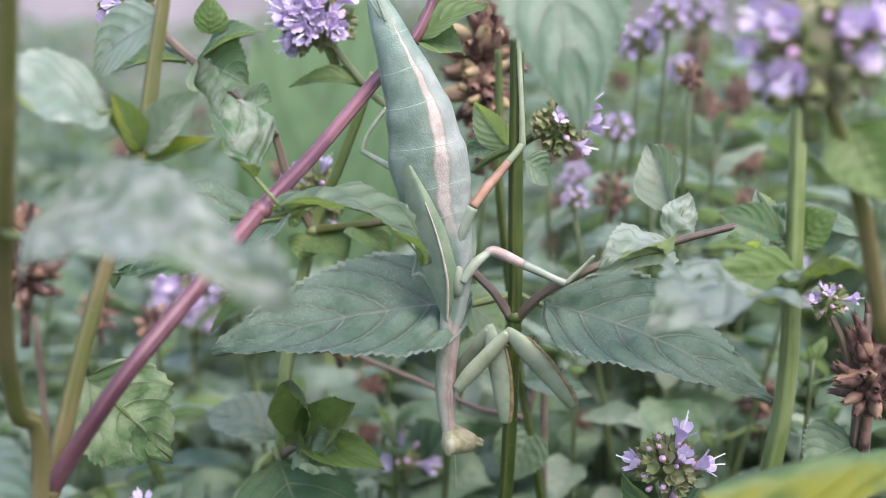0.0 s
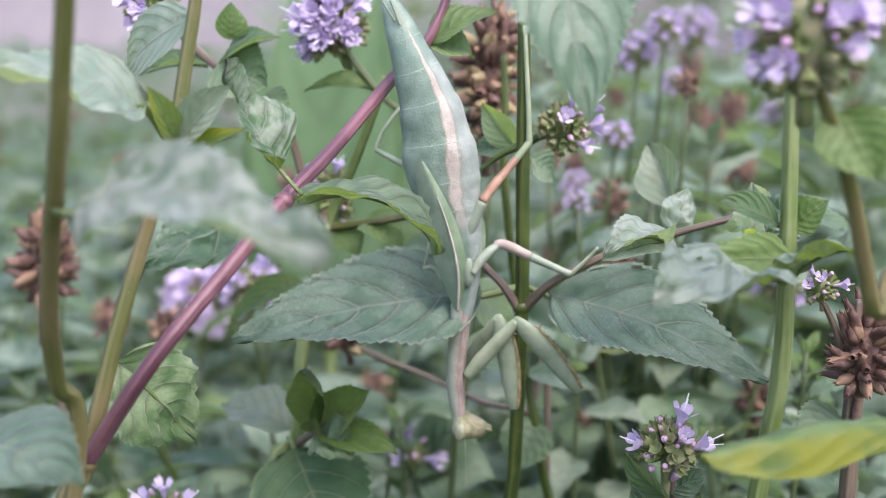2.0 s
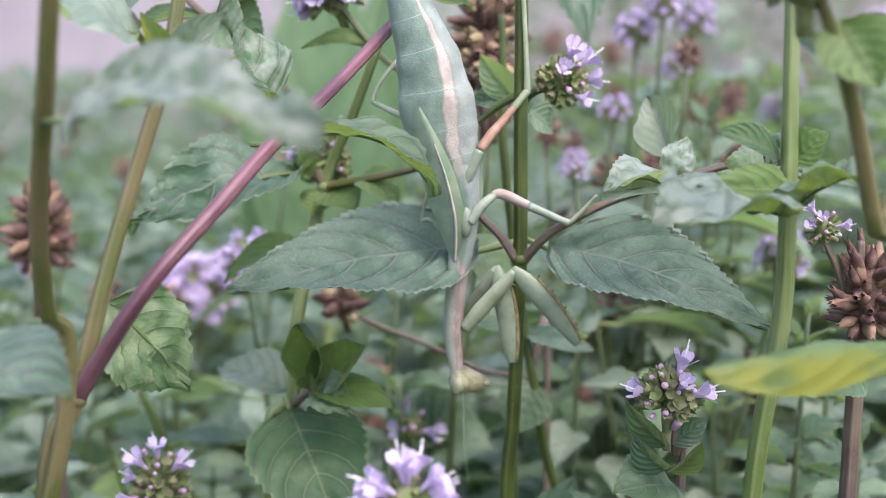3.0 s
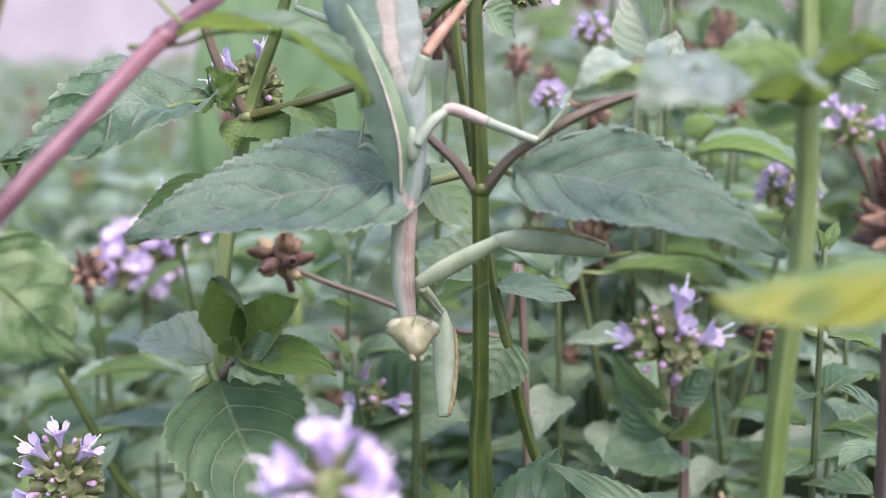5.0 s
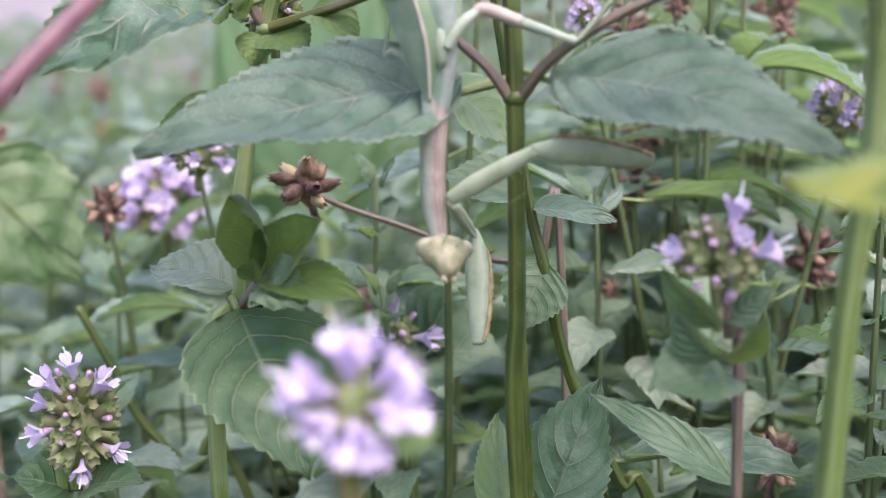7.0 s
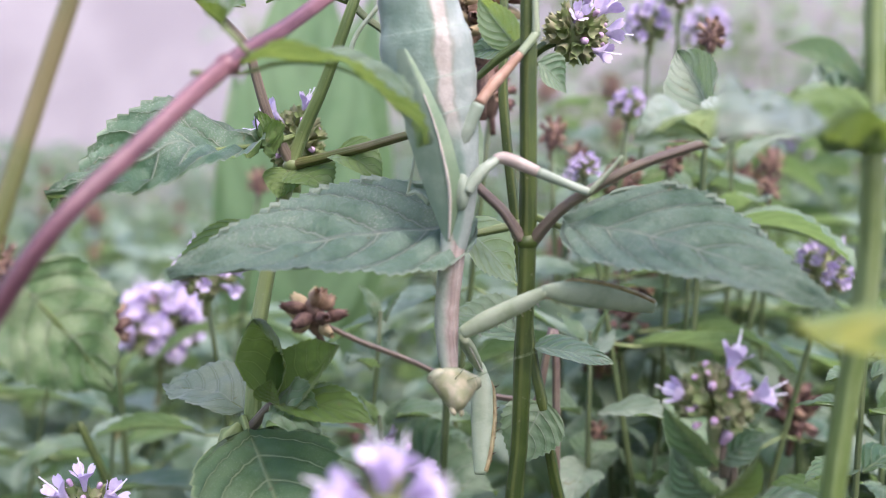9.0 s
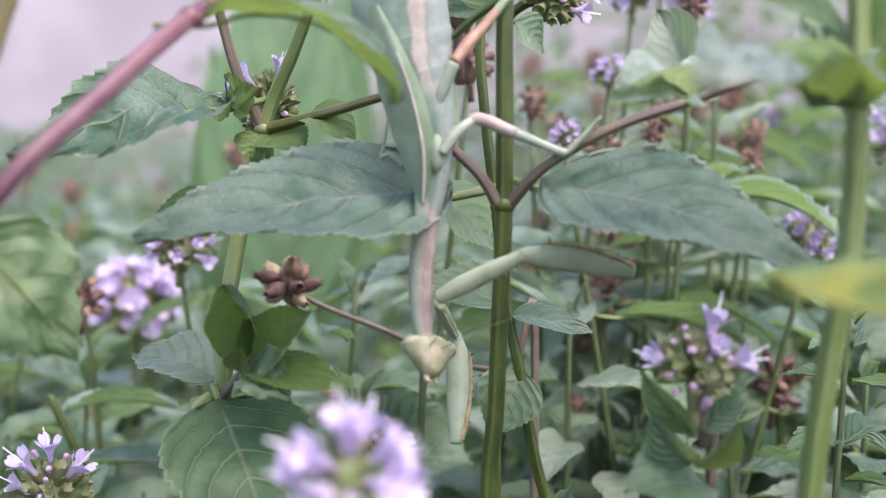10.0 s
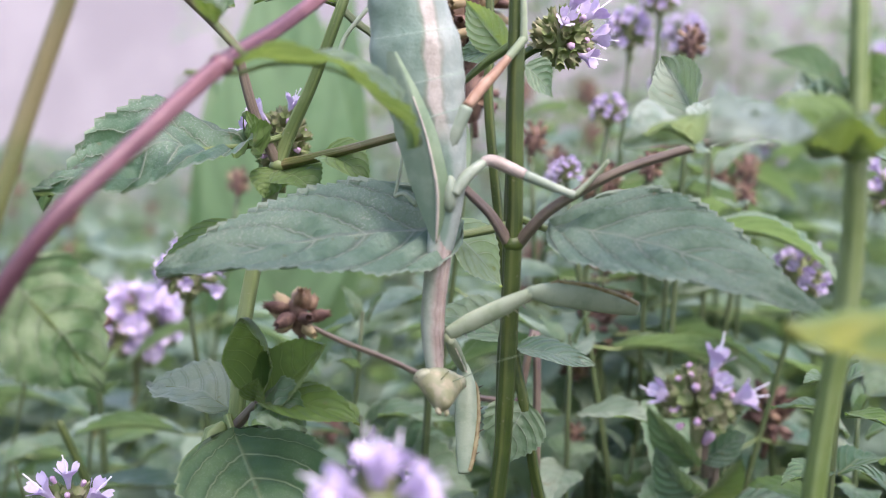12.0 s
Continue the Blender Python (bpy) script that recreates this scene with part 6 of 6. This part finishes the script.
def bed_shoot(kind, seed, label):
    """An upright mint shoot 0.32 m tall with pairs of leaves crosswise up its stem."""
    rng = random.Random(seed)
    plant = thing("mint_plant", (0, 0, G), label, "plant", "mint shoots of the bed")
    tall = 0.32
    bend = [Vector((rng.uniform(-0.035, 0.035) * (i / 4), rng.uniform(-0.035, 0.035) * (i / 4), G + tall * i / 4)) for i in range(5)]
    stem(plant, bend, [0.0009, 0.0007, 0.0006, 0.0005, 0.0004], rng.choice((STEM_BED, STEM_GREEN)), sides=8)
    line, _ = spline(bend, [0] * 5, 10)
    count = 12
    for i in range(count):
        s = 0.22 + 0.75 * i / (count - 1)
        p = line[int(s * (len(line) - 1))]
        for side in (0, 1):
            a = i * math.pi / 2 + side * math.pi + rng.uniform(-0.4, 0.4)
            rise = rng.uniform(-0.35, 0.45)
            d = Vector((math.cos(a) * math.cos(rise), math.sin(a) * math.cos(rise), math.sin(rise)))
            ob = part("leaf", BED_LEAVES[rng.randrange(7)], plant, axes(p + d * 0.006, d, (rng.uniform(-0.3, 0.3), rng.uniform(-0.3, 0.3), 1)))
            size = rng.uniform(1.1, 1.75) * (1.0 if i < count - 3 else 0.6)
            ob.scale = (size, size, size)
    if kind == "flower":
        part("flower_head", BED_FLOWERS[seed % 2], plant, turned(bend[-1] + Vector((0, 0, -0.002)), UP), "lilac flower head")
    elif kind == "seed":
        part("seed_head", BED_SEEDS[seed % 2], plant, turned(bend[-1] + Vector((0, 0, -0.002)), UP), "brown seed head")
        part("seed_head", BED_SEEDS[(seed + 1) % 2], plant, turned(bend[-1] + Vector((0.001, 0, -0.024)), UP), "brown seed head")
    return plant


def mint_bed():
    rng = random.Random(77)
    kinds = [("tip", "green mint shoot of the bed"), ("flower", "mint shoot of the bed with a lilac flower head"), ("seed", "mint shoot of the bed with brown seed heads"),
             ("tip", "green mint shoot of the bed"), ("flower", "mint shoot of the bed with a lilac flower head"), ("seed", "mint shoot of the bed with brown seed heads")]
    first = [bed_shoot(k, 400 + i, label) for i, (k, label) in enumerate(kinds)]
    spots = []
    y = 0.085
    while y < 2.7:
        gap = 0.052 if y < 0.5 else 0.105 if y < 1.1 else 0.19
        half = (y + 0.24) * 0.46 + 0.05
        x = -half + rng.uniform(0, gap)
        while x < half:
            spots.append((x + rng.uniform(-0.3, 0.3) * gap, y + rng.uniform(-0.4, 0.4) * gap))
            x += gap
        y += gap
    for i, (x, y) in enumerate(spots):
        lift = rng.uniform(-0.045, 0.005) - (0.02 if y < 0.3 else 0) + (0.075 if x > 0.06 * y + 0.02 and y > 0.22 else 0)
        if y < 0.2:
            lift = rng.uniform(-0.075, -0.045)
        m = pose(x, y, G + lift, rng.uniform(-9, 9), rng.uniform(-9, 9), rng.uniform(0, 360))
        if i >= len(spots) - 6:
            first[len(spots) - 1 - i].matrix_basis = m
        else:
            copy_thing(first[rng.choice((0, 3)) if y < 0.22 else rng.choice((0, 2, 3, 0, 3, 5, 0, 3, 1, 0, 3, 2))], m)


def far_foliage():
    """The rest of the bed and the bushes behind it: leaves past counting."""
    rng = random.Random(78)
    small = [leaf_build(0.05, 0.026, 0.4, 0.2, 0.06, teeth=3, cols=3, seed=500 + k, thick=0, rib_on=False)[0] for k in range(3)]

    def scatter(name, label, n, place, size):
        b = Build()
        for _ in range(n):
            x, y, z = place()
            a, r = rng.uniform(0, math.tau), rng.uniform(-0.5, 0.7)
            b.add(small[rng.randrange(3)], axes((x, y, z), (math.cos(a), math.sin(a), r), (0, -0.3, 1)) @ Matrix.Scale(rng.uniform(0.8, 1.6) * size, 4))
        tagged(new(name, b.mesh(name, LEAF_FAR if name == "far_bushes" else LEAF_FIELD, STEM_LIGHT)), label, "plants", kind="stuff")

    def far():
        y = rng.uniform(2.6, 5.0)
        return rng.uniform(-1, 1) * 3.0, y, GROUND + rng.uniform(0.10, 0.34)

    def beside():
        while True:
            x, y = rng.uniform(-2.6, 2.6), rng.uniform(-1.4, 2.8)
            if math.hypot(x, y - 0.6) > 2.1 + 0.6 * noise.noise(Vector((x * 1.5, y * 1.5, 0))):
                continue
            if abs(x) > 0.2 + max(0, y + 0.25) * 0.46 or y < -0.6:
                return x, y, GROUND + rng.uniform(0.05, 0.27)
            return x, y, GROUND + (rng.uniform(0.03, 0.13) if y < 0.5 else rng.uniform(0.05, 0.22))

    def bush():
        while True:
            x, y, z = rng.uniform(-0.75, 3.0), rng.uniform(3.2, 4.9), GROUND + rng.uniform(0.2, 1.5)
            crest = 0.62 + 0.55 * noise.noise(Vector((x * 1.3, y * 0.6, 3.0))) + 0.35 * min(1.0, max(0.0, x + 0.6))
            if z - GROUND < crest + rng.uniform(0, 0.12):
                return x, y, z

    scatter("far_foliage", "low green foliage filling the far bed", 5200, far, 1.1)
    scatter("side_foliage", "low mint foliage round the bed", 9500, beside, 0.95)
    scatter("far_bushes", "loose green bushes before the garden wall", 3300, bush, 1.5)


def placed_heads():
    """Shoots of the bed whose heads stand out."""
    for k, (kind, top, size) in enumerate((
            ("flower", (0.0230, 0.1400, 0.0054), 0.5), ("seed", (0.0322, 0.1200, 0.0019), 0.9), ("flower", (0.0759, 0.2400, 0.0519), 0.95), ("seed", (-0.1290, 0.1500, -0.0450), 1.0),
            ("seed", (0.0391, 0.1400, -0.0270), 1.1), ("flower", (0.0769, 0.0900, -0.0179), 0.8), ("flower", (0.0178, 0.0800, 0.0089), 0.36),
            ("seed", (0.0811, 0.1600, 0.0084), 0.65), ("flower", (-0.0719, 0.0900, -0.0214), 0.9), 
            ("seed", (-0.0043, 0.0800, 0.0237), 1.0), ("seed", (0.0412, 0.1000, 0.0093), 0.5), ("flower", (0.0478, 0.1300, 0.0540), 0.6), ("seed", (0.0481, 0.0900, 0.0392), 0.55), ("flower", (0.0318, 0.1100, 0.0232), 0.5), ("seed", (0.0246, 0.1600, 0.0093), 0.6), ("flower", (0.0643, 0.2000, 0.0349), 0.6), ("seed", (0.0130, 0.1200, 0.0154), 0.6), ("seed", (0.0744, 0.1800, 0.0201), 0.7), ("seed", (0.0487, 0.1300, 0.0134), 0.5), ("seed", (0.0725, 0.1600, 0.0071), 0.55), ("seed", (0.0239, 0.1000, -0.0590), 0.45), ("seed", (0.0708, 0.1200, 0.0025), 0.5), ("seed", (-0.0739, 0.1800, -0.0001), 0.6), ("seed", (-0.1474, 0.1600, -0.0263), 0.9), ("flower", (0.0414, 0.1400, 0.0453), 0.7))):
        rng = random.Random(700 + k)
        plant = thing("mint_plant", (top[0] + rng.uniform(-0.02, 0.02), top[1] + 0.01, G), "mint shoot with a lilac flower head behind the others" if kind == "flower" else "mint shoot with a withered brown head", "plant", "mint shoots of the bed")
        foot = plant.matrix_basis.translation
        tip = Vector(top)
        bend = [foot, foot.lerp(tip, 0.5) + Vector((rng.uniform(-0.03, 0.03), rng.uniform(0, 0.02), 0)), tip]
        stem(plant, bend, [0.0011, 0.0009, 0.0006], STEM_BED, sides=8)
        line, _ = spline(bend, [0] * 3, 10)
        part(kind + "_head", (BED_FLOWERS if kind == "flower" else BED_SEEDS)[k % 2], plant, turned(tip, (rng.uniform(-0.2, 0.2), -0.1, 1)) @ Matrix.Scale(size, 4))
        for i in range(5):
            p = line[int((0.5 + 0.09 * i) * 20)]
            for side in (0, 1):
                a = i * math.pi / 2 + side * math.pi + rng.uniform(-0.5, 0.5)
                rise = rng.uniform(-0.4, 0.3)
                d = Vector((math.cos(a) * math.cos(rise), math.sin(a) * math.cos(rise), math.sin(rise)))
                ob = part("leaf", BED_LEAVES[rng.randrange(7)], plant, axes(p + d * 0.006, d, (rng.uniform(-0.3, 0.3), rng.uniform(-0.3, 0.3), 1)))
                ob.scale = (rng.uniform(0.7, 1.0),) * 3


def smooth_blades():
    """Large smooth leaves of another plant close behind the mint."""
    plant = thing("broad_leaved_plant", root_of((-0.0708, 0.3000, -0.1148)), "plant with tall smooth light green leaves behind the mint", "plant")
    stem(plant, [root_of((-0.0708, 0.3000, -0.1148)), (-0.0721, 0.3000, -0.0776), (-0.0721, 0.3000, -0.0619)], [0.003, 0.0025, 0.002], STEM_LIGHT, ridge=0.0)
    leaf(plant, (-0.0747, 0.3000, -0.0724), (-0.0758, 0.3100, 0.1052), 0.066, (0.1, -1, 0.1), LEAF_BLADE, droop=0.2, fold=0.1, wave=0.02, seed=601, teeth=8, cols=9, smooth=True)
    leaf(plant, (-0.0665, 0.3200, -0.0825), (-0.0484, 0.3400, 0.0859), 0.052, (-0.3, -1, 0.1), LEAF_BLADE, droop=0.3, fold=0.1, wave=0.02, seed=602, teeth=8, cols=9, smooth=True)
    leaf(plant, (-0.0877, 0.3200, -0.0830), (-0.1092, 0.3300, 0.0467), 0.045, (0.3, -1, 0.1), LEAF_BLADE, droop=0.5, fold=0.1, wave=0.02, seed=603, teeth=8, cols=9, smooth=True)


smooth_blades()
placed_heads()
far_foliage()
mint_bed()
motions()
